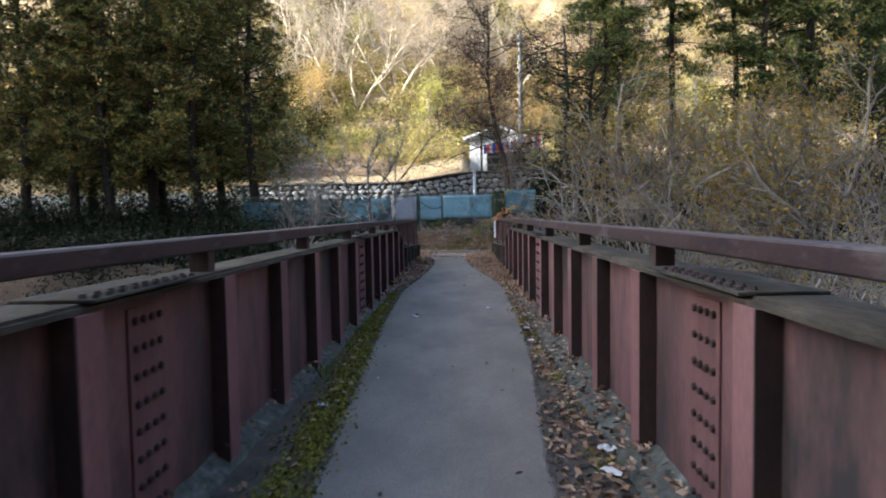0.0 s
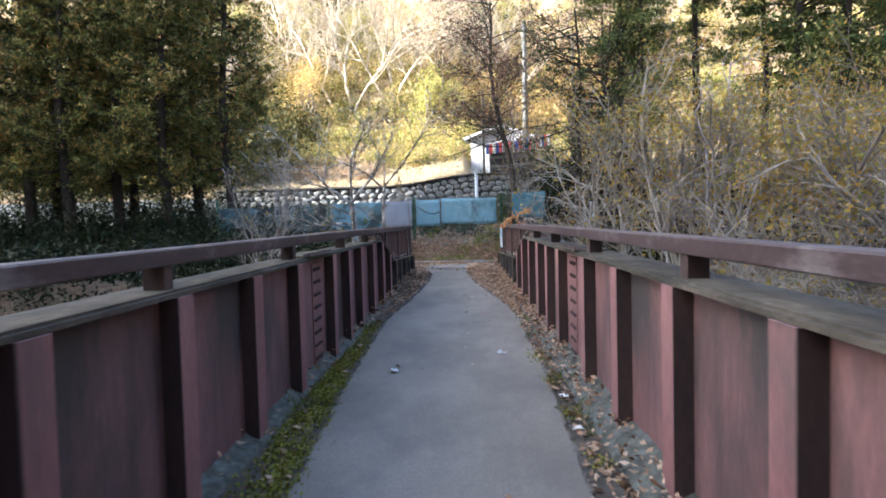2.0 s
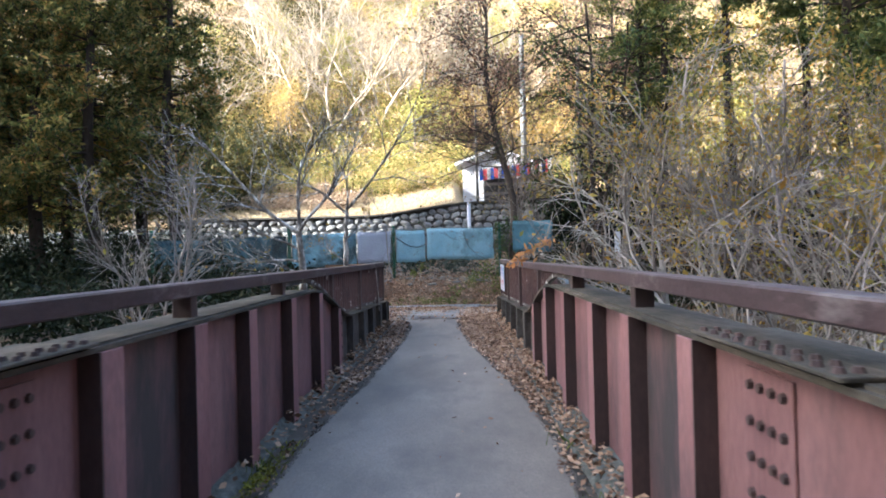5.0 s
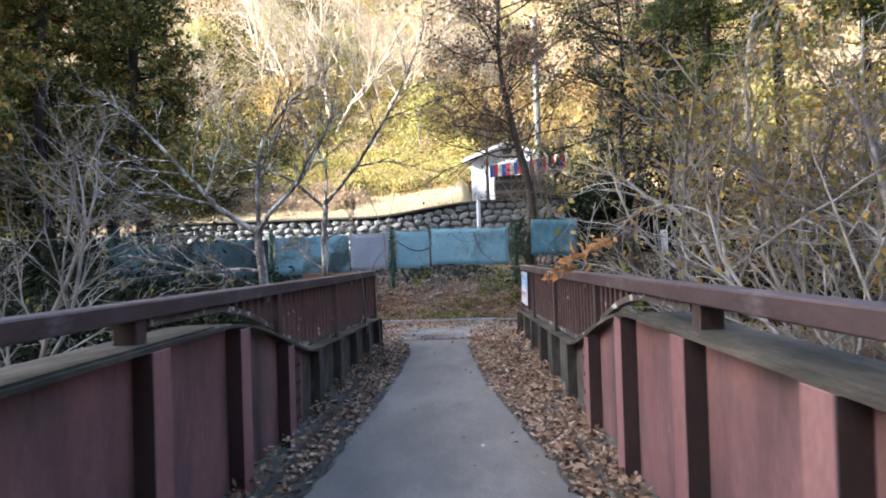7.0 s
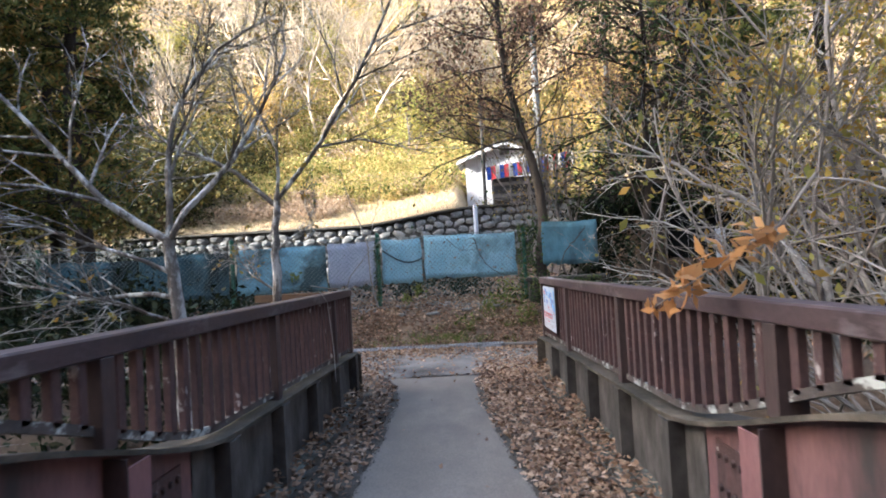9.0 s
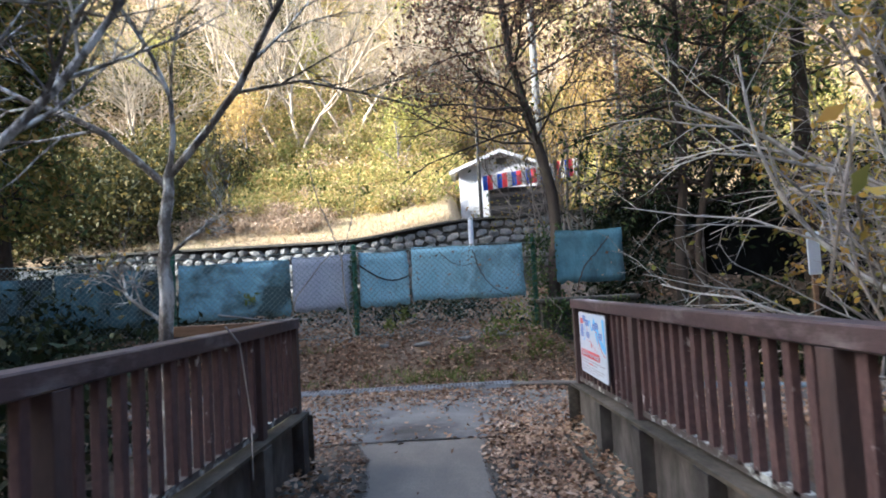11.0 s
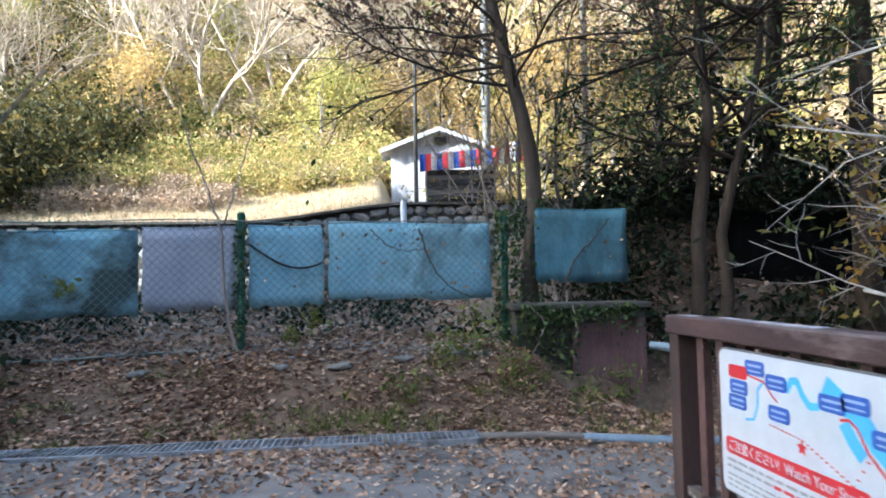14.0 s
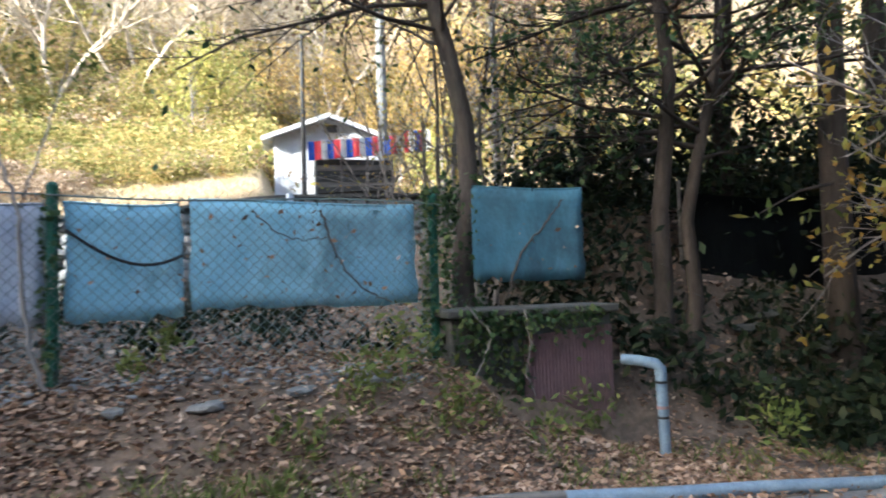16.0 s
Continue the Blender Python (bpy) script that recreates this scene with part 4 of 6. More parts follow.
def stone_wall():
    xs = np.linspace(-13.5, 7.5, 64)
    bm = bmesh.new()
    rows = [[bm.verts.new((x, WALL_Y + dy, z)) for dy, z in ((-0.02, 0.8), (0.0, float(wall_top(x)) - 0.04), (0.4, float(wall_top(x)) - 0.04), (0.4, 0.8))] for x in xs]
    for a, b in zip(rows[:-1], rows[1:]):
        for i in range(4):
            bm.faces.new((a[i], a[(i + 1) % 4], b[(i + 1) % 4], b[i]))
    bmesh.ops.recalc_face_normals(bm, faces=bm.faces[:])
    w = tagged(part("wall_stone", bm, MORTAR), "retaining wall of rounded grey field stones", "stone wall", kind="structure")
    cb = bmesh.new()
    rows = [[cb.verts.new((x, WALL_Y + dy, float(wall_top(x)) + z)) for dy, z in ((-0.19, -0.03), (-0.19, 0.045), (0.38, 0.05), (0.38, -0.03))] for x in xs]
    for a, b in zip(rows[:-1], rows[1:]):
        for i in range(4):
            cb.faces.new((a[i], a[(i + 1) % 4], b[(i + 1) % 4], b[i]))
    bmesh.ops.recalc_face_normals(cb, faces=cb.faces[:])
    part("coping", cb, MORTAR, w, "dark coping along the wall top")
    rng = np.random.RandomState(11)
    shapes = []
    for k in range(7):
        sb = bmesh.new()
        bmesh.ops.create_icosphere(sb, subdivisions=1, radius=0.5)
        for v in sb.verts:
            v.co *= 1 + rng.uniform(-0.2, 0.16)
            v.co.x = max(-0.46, min(0.46, v.co.x))
            v.co.z = max(-0.42, min(0.42, v.co.z))
        me = bpy.data.meshes.new("stone")
        sb.to_mesh(me)
        sb.free()
        me.materials.append(STONE)
        shapes.append(me)
    n = 0
    for row in range(6):
        x = -13.3 + rng.uniform(0, 0.3)
        while x < 7.2:
            wd = rng.uniform(0.32, 0.58)
            z = float(wall_top(x)) - 0.21 - row * 0.30 + rng.uniform(-0.05, 0.05)
            if x > -7 or row < 3:
                ob = new("stone", shapes[rng.randint(7)])
                ob.matrix_basis = Matrix.Translation((x + wd / 2, WALL_Y - 0.03, z)) @ Euler((rng.uniform(-0.3, 0.3), rng.uniform(-0.5, 0.5), rng.uniform(-0.3, 0.3))).to_matrix().to_4x4() @ Matrix.Diagonal((wd * 1.1, 0.20, 0.36, 1))
                ob.parent = w
                n += 1
            x += wd
    return w


tagged(part("wall_pale", boxed(-34, -13.5, WALL_Y - 0.05, WALL_Y + 0.4, 0.4, 2.95, bevel=0.03), PALE_WALL), "pale weathered concrete river wall", "wall", kind="structure")

# ---------------------------------------------------------------- shed


def corrugated(bm, x0, x1, z0, top, y, pitch=0.12, depth=0.007, thick=0.012):
    n = int((x1 - x0) / pitch * 2)
    rows = []
    for k in range(n + 1):
        x = x0 + (x1 - x0) * k / n
        yy = y + (depth if k % 2 else 0)
        rows.append((bm.verts.new((x, yy, z0)), bm.verts.new((x, yy, top(x)))))
    for a, b in zip(rows[:-1], rows[1:]):
        bm.faces.new((a[0], b[0], b[1], a[1]))
    bmesh.ops.solidify(bm, geom=bm.faces[:], thickness=thick)
    return bm


def shed():
    X, Y, Z = 2.5, 42.6, 4.25
    g = holder("shed", (X, Y, Z), -4)
    W, D, E, R = 1.72, 4.5, 2.15, 2.80                 # half width, depth, eaves, ridge
    top = lambda x: R - (R - E) * abs(x) / W - 0.04
    part("front_wall", corrugated(bmesh.new(), -W, W, -0.6, top, 0.0), WHITE_WALL, g, "white ribbed gable wall")
    part("back_wall", corrugated(bmesh.new(), -W, W, -0.6, top, D), WHITE_WALL, g)
    for s in (-1, 1):
        part("side_wall", boxed(s * W - 0.03, s * W + 0.03, 0.03, D, -0.6, E - 0.03), WHITE_WALL, g)
        bm = bmesh.new()
        pts = [(0.0, R), (s * (W + 0.42), R - (R - E) * (W + 0.42) / W)]
        (xa, za), (xb, zb) = pts
        vs = [bm.verts.new(p) for p in ((xa, -0.35, za), (xb, -0.35, zb), (xb, D + 0.3, zb), (xa, D + 0.3, za), (xa, -0.35, za + 0.07), (xb, -0.35, zb + 0.07), (xb, D + 0.3, zb + 0.07), (xa, D + 0.3, za + 0.07))]
        for f in ((0, 1, 2, 3), (4, 5, 6, 7), (0, 1, 5, 4), (1, 2, 6, 5), (2, 3, 7, 6), (3, 0, 4, 7)):
            bm.faces.new([vs[i] for i in f])
        bmesh.ops.recalc_face_normals(bm, faces=bm.faces[:])
        part("roof_slope", bm, ROOF, g, "grey sheet roof slope with white edge")
        bm = bmesh.new()
        vs = [bm.verts.new(p) for p in ((xa, -0.37, za - 0.07), (xb, -0.37, zb - 0.07), (xb, -0.37, zb + 0.08), (xa, -0.37, za + 0.08))]
        bm.faces.new(vs)
        bmesh.ops.solidify(bm, geom=bm.faces[:], thickness=0.03)
        part("barge_board", bm, WHITE_WALL, g)
    vent = part("gable_vent", outline(bmesh.new(), round_rect(-0.22, 0.22, -0.13, 0.13, 0.03), 0.0, 0.03), POLE_DARK, g, "dark gable vent")
    vent.matrix_basis = Matrix.Translation((0.05, -0.03, 2.42)) @ pose(0, 0, 0, 90)
    return tagged(g, "small white shed with low grey gable roof on the wall terrace", "shed")


shed()


def banner(x0, x1, y, z0, z1, tilt, n, seed, label):
    """A hung striped cloth, each stripe a piece."""
    g = holder("striped_awning", (x0, y, z0))
    rng = random.Random(seed)
    cols = [CLOTH_BLUE, CLOTH_RED, CLOTH_WHITE]
    w = (x1 - x0) / n
    for k in range(n):
        bm = bmesh.new()
        rows = []
        for j in range(5):
            v = j / 4
            rows.append([bm.verts.new((w * (k + u), 0.05 * math.sin(2.2 * (k + u)) - 0.10 * (1 - v), (z1 - z0) * v + tilt * w * (k + u) + (0.02 * rng.uniform(-1, 1) if j == 0 else 0))) for u in (0, 0.5, 1)])
        for a, b in zip(rows[:-1], rows[1:]):
            for i in range(2):
                bm.faces.new((a[i], a[i + 1], b[i + 1], b[i]))
        bmesh.ops.solidify(bm, geom=bm.faces[:], thickness=0.006)
        part("stripe", bm, cols[(k + seed) % 3], g)
    part("rail", rod(bmesh.new(), (0, -0.02, 0.02), (x1 - x0, -0.02, 0.02 + tilt * (x1 - x0)), 0.02), POLE_GREY, g)
    return tagged(g, label, "awning")


banner(1.55, 4.28, 39.75, 5.04, 5.60, 0.10, 15, 0, "faded red, white and blue striped awning above stacked boards")
banner(4.31, 5.1, 39.66, 5.32, 5.98, 0.11, 5, 1, "short striped red and blue awning cloth")


def board_stack():
    g = holder("board_rack", (1.75, 39.9, 4.15))
    for k in range(6):
        part("board", boxed(0.0, 2.3, -0.02 + 0.02 * (k % 2), 0.06 + 0.02 * (k % 2), 0.0 + 0.16 * k, 0.155 + 0.16 * k), WOOD_GREY if k in (1, 4) else POLE_DARK, g).rotation_euler = (0, radians(-3 + 1.2 * (k % 3)), 0)
    part("back_panel", boxed(0.0, 2.3, 0.11, 0.14, -0.1, 1.02), POLE_DARK, g, "dark plank backing")
    for x in (0.02, 0.75, 1.5, 2.25):
        part("upright", boxed(x - 0.03, x + 0.03, -0.07, -0.022, -0.2, 1.12), POLE_GREY if x < 0.1 else WOOD_GREY, g)
    return tagged(g, "rack of weathered boards stacked against uprights", "timber rack")


board_stack()


def pole(name, x, y, z0, z1, r0, r1, material, label):
    ob = part(name, rod(bmesh.new(), (0, 0, -0.3), (0, 0, z1 - z0), r0, r1, 12), material, smooth=False)
    ob.location = (x, y, z0)
    return tagged(ob, label, "pole")


pole("utility_pole", 1.42, 39.6, 4.0, 8.6, 0.07, 0.055, POLE_DARK, "thin dark pole beside the shed front")
pole("utility_pole", 3.85, 40.4, 4.2, 12.5, 0.17, 0.13, POLE_GREY, "tall grey concrete utility pole behind the awning")
pole("utility_pole", 5.85, 36.2, 1.2, 10.5, 0.10, 0.08, POLE_GREY, "slim weathered pole among the trees")
pole("signal_pipe", 0.95, 38.6, 1.0, 3.95, 0.09, 0.09, SIGN_WHITE, "white standpipe in front of the stone wall")

# ---------------------------------------------------------------- trees and shrubs


def plant(name, at, wood_mesh, bark, leaf_mesh=None, leaf_mat=None, label="", category="tree", group="", trunk="trunk", crown="crown", rz=0.0):
    g = holder(name, at, rz)
    if isinstance(wood_mesh[0], list):
        for m in wood_mesh[0]:
            arrays(trunk, *m, bark, g, smooth=True)
        tagged(arrays("branchwork", *wood_mesh[1], bark, g, "branches and fine twigs"), kind="stuff")
    else:
        arrays(trunk, *wood_mesh, bark, g)
    if leaf_mesh is not None:
        arrays(crown, *leaf_mesh, leaf_mat, g)
    return tagged(g, label, category, group)


def cedar_meshes(seed, H=13.0, R=2.2, low=2.3):
    rng = np.random.RandomState(seed)
    out = [(0, np.array([(0.1 * math.sin(z * 0.7 + seed), 0.1 * math.cos(z * 0.5), z) for z in np.linspace(-0.5, H, 10)]), np.linspace(0.24, 0.03, 10))]
    cs = []
    for k in range(150):
        z = low + (H - low) * (k / 150) ** 0.9 + rng.uniform(-0.2, 0.2)
        f = min(0.98, max(0.0, (z - low) / (H - low)))
        reach = R * (1 - f) ** 0.55 * (0.65 + 0.35 * min(1, 5 * f + 0.4)) * rng.uniform(0.65, 1.1)
        a = rng.uniform(0, 2 * np.pi)
        p = np.array([0, 0, z])
        q = p + np.array([reach * math.cos(a), reach * math.sin(a), reach * rng.uniform(-0.1, 0.45)])
        m = (p + q) / 2 + np.array([0, 0, -0.15 * reach])
        out.append((2, np.array([p, m, q]), np.array([0.035, 0.02, 0.008])))
        n, sprays = int(80 + 95 * reach / R), 9
        ts = rng.uniform(0.2, 1.05, sprays) ** 0.7
        hub = np.outer(1 - ts, p) + np.outer(ts, q) + rng.normal(size=(sprays, 3)) * np.array([0.27, 0.27, 0.22]) * (0.5 + 0.6 * ts)[:, None]
        pick = rng.randint(0, sprays, n)
        t = ts[pick]
        c = hub[pick] + rng.normal(size=(n, 3)) * np.array([0.11, 0.11, 0.085])
        c[:, 2] -= 0.22 * (1 - (2 * t - 1) ** 2) * reach * 0.4
        cs.append(c)
    cs = np.concatenate(cs)
    return boughs(out), leaves(rng, cs, 0.095, 0.30, 0.0)


cedar_kinds = [cedar_meshes(20 + k) for k in range(3)]
cedar_spots = [(-8.9, 28.3), (-10.9, 27.2), (-12.9, 27.6), (-14.6, 27.0), (-16.3, 27.6), (-18.2, 27.2), (-20.5, 27.5), (-11.5, 31.5), (-14.5, 32), (-17.8, 31.5), (-22.8, 30.5)]
cedar_first = []
for k, (w, l) in enumerate(cedar_kinds):
    x, y = cedar_spots[k]
    cedar_first.append(plant("cedar", (x, y, float(height(x, y))), w, BARK_DARK, l, CEDAR, "dense dark green cedar with bare lower trunk", "conifer", "row of cedars"))
for k, (x, y) in enumerate(cedar_spots[3:]):
    copy_thing(cedar_first[k % 3], pose(x, y, float(height(x, y)), 0, 0, 70 * k + 20))


def bare_tree_meshes(seed, H, kids, spread=0.62, up=0.10, wiggle=0.13, r=0.16, stems=1, lean=0.0, ratio=0.6, taper=0.35):
    rng = np.random.RandomState(seed)
    out, tips = [], []
    for s in range(stems):
        a = (s + rng.uniform(0.2, 0.8)) * 2 * np.pi / stems
        d = unit(np.array([math.cos(a) * lean, math.sin(a) * lean, 1.0]))
        grow(rng, out, np.array([0.06 * math.cos(a) * stems, 0.06 * math.sin(a) * stems, -0.3]), d, H * rng.uniform(0.75, 1.05), r * rng.uniform(0.7, 1.1), 0, kids, spread, up, wiggle, ratio, tips, 0.25, taper)
    return boughs(out), np.concatenate(tips), rng


# pale bare trees on the sunlit hillside
ORIGIN = np.array([0, 500.0, 0])
hill_kinds = []
for k, (H, st) in enumerate(((11, 3), (9, 2), (8, 3), (10, 1))):
    w, tips, rng = bare_tree_meshes(40 + k, H, [8, 7, 6 if st < 3 else 5], 0.66, 0.05, 0.17, 0.105, st, 0.45)
    hill_kinds.append(plant("bare_tree", (0, 0, 0), w, BARK_PALE, label="pale leafless tree on the sunlit hillside", category="tree", group="bare hillside trees"))
spots = [(-8.3, 52.0, 1.15), (0.8, 58, 0.9), (-3.5, 56, 0.9), (-15, 60, 1.1)]
for ob, (x, y, s) in zip(hill_kinds, spots):
    ob.matrix_basis = pose(x, y, float(height(x, y)), 0, 0, 30) @ Matrix.Diagonal((s, s, s, 1))
for k, (x, y, rz) in enumerate(((-5.2, 54, 40), (-11, 55, 100), (-1.6, 57, 200), (1.8, 60, 310), (4.0, 56, 20), (-13.5, 57, 150), (-17, 53, 70))):
    copy_thing(hill_kinds[k % 4], pose(x, y, float(height(x, y)) - 0.1, 0, 0, rz))
hr = random.Random(8)
for k in range(32):
    x, y = hr.uniform(-44, 40), hr.uniform(53, 98)
    ob = copy_thing(hill_kinds[k % 4], pose(x, y, float(height(x, y)) - 0.1, 0, 0, hr.uniform(0, 360)))

# pines and broadleaf evergreens behind the lane


def pine_meshes(seed, H=14.0):
    rng = np.random.RandomState(seed)
    out = [(0, np.array([(0.15 * math.sin(z * 0.4 + seed), 0.12 * math.cos(z * 0.5), z) for z in np.linspace(-0.5, H, 10)]), np.linspace(0.23, 0.04, 10))]
    cs = []
    for k in range(46):
        z = 3.2 + (H - 3.2) * k / 46 + rng.uniform(-0.2, 0.2)
        reach = rng.uniform(1.3, 3.4) * (1 - 0.65 * (z / H) ** 2)
        a = rng.uniform(0, 2 * np.pi)
        p = np.array([0, 0, z])
        q = p + np.array([reach * math.cos(a), reach * math.sin(a), reach * rng.uniform(-0.1, 0.3)])
        out.append((2, np.array([p, (p + q) / 2 + np.array([0, 0, 0.1]), q]), np.array([0.05, 0.03, 0.01])))
        for j in range(5):
            c0 = p + (q - p) * rng.uniform(0.4, 1.05) + rng.normal(size=3) * np.array([0.4, 0.4, 0.15])
            cs.append(c0 + rng.normal(size=(34, 3)) * np.array([0.34, 0.34, 0.12]))
    return boughs(out), leaves(rng, np.concatenate(cs), 0.15, 0.30)


pines = []
for k, (x, y) in enumerate(((13.3, 29.0), (15.6, 30.0))):
    w, l = pine_meshes(60 + k)
    pines.append(plant("pine", (x, y, float(height(x, y))), w, BARK_DARK, l, PINE, "tall pine with layered green foliage and dark trunk", "conifer", "pines behind the lane"))
for k, (x, y) in enumerate(((17.6, 33.5), (19.5, 30.5), (22.5, 36), (14.0, 74), (20.0, 80))):
    copy_thing(pines[k % 2], pose(x, y, float(height(x, y)) - 0.1, 0, 0, 65 * k))


ev = np.random.RandomState(71)
out, tips = [], []
for pts, r in ((((0.0, 0, -0.3), (0.05, 0.0, 0.6), (0.08, 0.05, 1.4), (0.2, 0.05, 2.2), (0.26, 0.0, 3.0), (0.2, 0.1, 4.2), (0.35, 0.1, 5.4), (0.3, 0.1, 6.8), (0.2, 0.2, 8.4)), 0.11),
               (((0.30, -0.1, -0.3), (0.40, -0.1, 0.5), (0.36, -0.05, 1.3), (0.5, -0.1, 2.0), (0.75, -0.1, 2.8), (1.05, 0.0, 3.8), (1.2, 0.1, 5.0), (1.4, 0.1, 6.4), (1.5, 0.2, 7.8)), 0.085)):
    line = np.array(pts)
    out.append((0, line, r * np.linspace(1.1, 0.3, len(line))))
    for k in range(24):
        f = 3.0 + 4.8 * k / 24
        i = int(f)
        a = ev.uniform(0, 2 * np.pi)
        grow(ev, out, line[i] + (line[i + 1] - line[i]) * (f - i), unit(np.array([1.2 * math.cos(a) - 0.2, math.sin(a), ev.uniform(-0.1, 0.5)])), ev.uniform(1.2, 2.4), 0.035, 1, [0, 6, 5], 0.65, 0.02, 0.16, 0.6, tips)
tips = np.concatenate(tips)
big_ever = plant("broadleaf_tree", (4.32, 27.55, float(height(4.32, 27.55))), boughs(out), BARK_DARK, leaves(ev, tips[ev.randint(0, len(tips), 5200)] + ev.normal(size=(5200, 3)) * 0.10, 0.06, 0.42), EVERGREEN, "dark glossy evergreen tree with twin trunks beside the bank", "tree", "evergreen trees behind the fence")
for x, y, rz in ((16.5, 27.6, 30),):
    copy_thing(big_ever, pose(x, y, float(height(x, y)) - 0.1, 0, 0, rz))
trng = np.random.RandomState(74)
out, tips = [], []
line = np.array([(0.06, 0, -0.3), (0.05, 0.02, 0.7), (0.16, 0.03, 1.6), (0.12, 0.0, 2.3), (-0.02, 0.03, 3.0), (-0.2, 0.05, 3.7), (-0.5, 0.1, 5.0), (-0.62, 0.1, 6.4), (-0.55, 0.1, 7.8), (-0.6, 0.15, 9.2)])
out.append((0, line, np.array([0.15, 0.12, 0.11, 0.105, 0.10, 0.09, 0.075, 0.06, 0.045, 0.02])))
for k in range(44):
    f = 4.2 + 4.6 * k / 44
    i = int(f)
    a = trng.uniform(0, 2 * np.pi)
    grow(trng, out, line[i] + (line[i + 1] - line[i]) * (f - i), unit(np.array([math.cos(a) - 0.25, math.sin(a), 0.3])), trng.uniform(1.2, 2.9), 0.026, 1, [0, 7, 5], 0.6, 0.03, 0.18, 0.6, tips)
tips = np.concatenate(tips)
lean_tree = plant("broadleaf_tree", (1.96, 27.62, float(height(1.96, 27.62))), boughs(out), BARK_BROWN, leaves(trng, tips[trng.randint(0, len(tips), 1500)] + trng.normal(size=(1500, 3)) * 0.12, 0.05, 0.45), EVERGREEN,
                  "leaning brown trunk wrapped in ivy at the fence", "tree", "evergreen trees behind the fence")
high = tips[tips[:, 2] > 4.2]
low = high[(high[:, 2] < 6.8) & (high[:, 0] < 0.7)]
spot = np.concatenate([high[trng.randint(0, len(high), 6500)], low[trng.randint(0, len(low), 3200)]])
arrays("withered_leaves", *leaves(trng, spot + trng.normal(size=spot.shape) * 0.12, 0.055, 0.4), WITHERED, lean_tree, "withered brown leaves in the crown")

for x, y, rz in ((6.5, 33.2, 250), (8.9, 34.6, 30)):
    tagged(copy_thing(lean_tree, pose(x, y, float(height(x, y)) - 0.1, 0, 0, rz)), "slender brown tree with withered leaves behind the bank")

# low undergrowth under the trees; its near-black leaf colour stands in for shade
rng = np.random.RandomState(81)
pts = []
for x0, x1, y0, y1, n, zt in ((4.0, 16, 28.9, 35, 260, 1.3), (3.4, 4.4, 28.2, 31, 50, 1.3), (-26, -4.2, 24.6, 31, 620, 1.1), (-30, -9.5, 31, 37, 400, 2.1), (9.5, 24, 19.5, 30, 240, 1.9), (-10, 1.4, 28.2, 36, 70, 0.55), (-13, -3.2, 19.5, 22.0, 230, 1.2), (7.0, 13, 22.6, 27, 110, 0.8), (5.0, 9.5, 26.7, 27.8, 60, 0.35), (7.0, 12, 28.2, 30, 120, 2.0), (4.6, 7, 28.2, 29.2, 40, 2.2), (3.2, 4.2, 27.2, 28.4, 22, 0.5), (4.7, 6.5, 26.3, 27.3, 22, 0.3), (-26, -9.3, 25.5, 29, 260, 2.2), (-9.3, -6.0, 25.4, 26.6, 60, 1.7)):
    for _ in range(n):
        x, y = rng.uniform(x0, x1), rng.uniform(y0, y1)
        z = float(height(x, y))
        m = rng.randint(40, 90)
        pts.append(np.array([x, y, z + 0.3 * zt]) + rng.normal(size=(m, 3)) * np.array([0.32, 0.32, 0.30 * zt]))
tagged(arrays("undergrowth", *leaves(rng, np.concatenate(pts), 0.078, 0.42), SHADE_SHRUB), "tangle of low shrubs under the trees, leaves blackened for shade", "undergrowth", kind="stuff")

# ivy on the fence post, trunk and box
pts = []
for (x, y, z0, z1, r, n) in ((1.62, 27.25, 0.7, 2.4, 0.13, 700), (2.0, 27.5, 0.9, 2.6, 0.17, 500), (-1.6, 26.9, 0.9, 2.3, 0.06, 120), (2.6, 26.9, 1.05, 1.3, 0.0, 0)):
    if n:
        a = rng.uniform(0, 2 * np.pi, n)
        pts.append(np.stack([x + r * np.cos(a) * rng.uniform(0.6, 1.5, n), y + r * np.sin(a) * rng.uniform(0.6, 1.5, n), rng.uniform(z0, z1, n)], 1))
n = 420
pts.append(np.stack([rng.uniform(1.7, 3.2, n), 26.86 + rng.normal(size=n) * 0.05, 1.2 - np.abs(rng.normal(size=n)) * 0.16], 1))
n = 520
pts.append(np.stack([rng.uniform(1.66, 2.45, n), 26.92 + rng.normal(size=n) * 0.04, rng.uniform(0.3, 1.15, n)], 1))
tagged(arrays("ivy", *leaves(rng, np.concatenate(pts), 0.035, 0.7), EVERGREEN), "dark ivy climbing the fence post and concrete box", "ivy", kind="stuff")

# sunlit hillside shrubs and straw


def clumps(seed, n, xr, yr, size, per, leaf, slim=0.5):
    rng = np.random.RandomState(seed)
    cs = []
    for _ in range(n):
        x, y = rng.uniform(*xr), yr[0] + (yr[1] - yr[0]) * rng.uniform() ** 1.2
        s = size * rng.uniform(0.5, 1.4)
        c = rng.normal(size=(int(per * s / size), 3))
        c /= np.linalg.norm(c, axis=1, keepdims=True) ** 0.55
        cs.append(np.array([x, y, float(height(x, y)) + 0.35 * s]) + c * s * np.array([0.62, 0.62, 0.5]))
    return leaves(rng, np.concatenate(cs), leaf, slim)


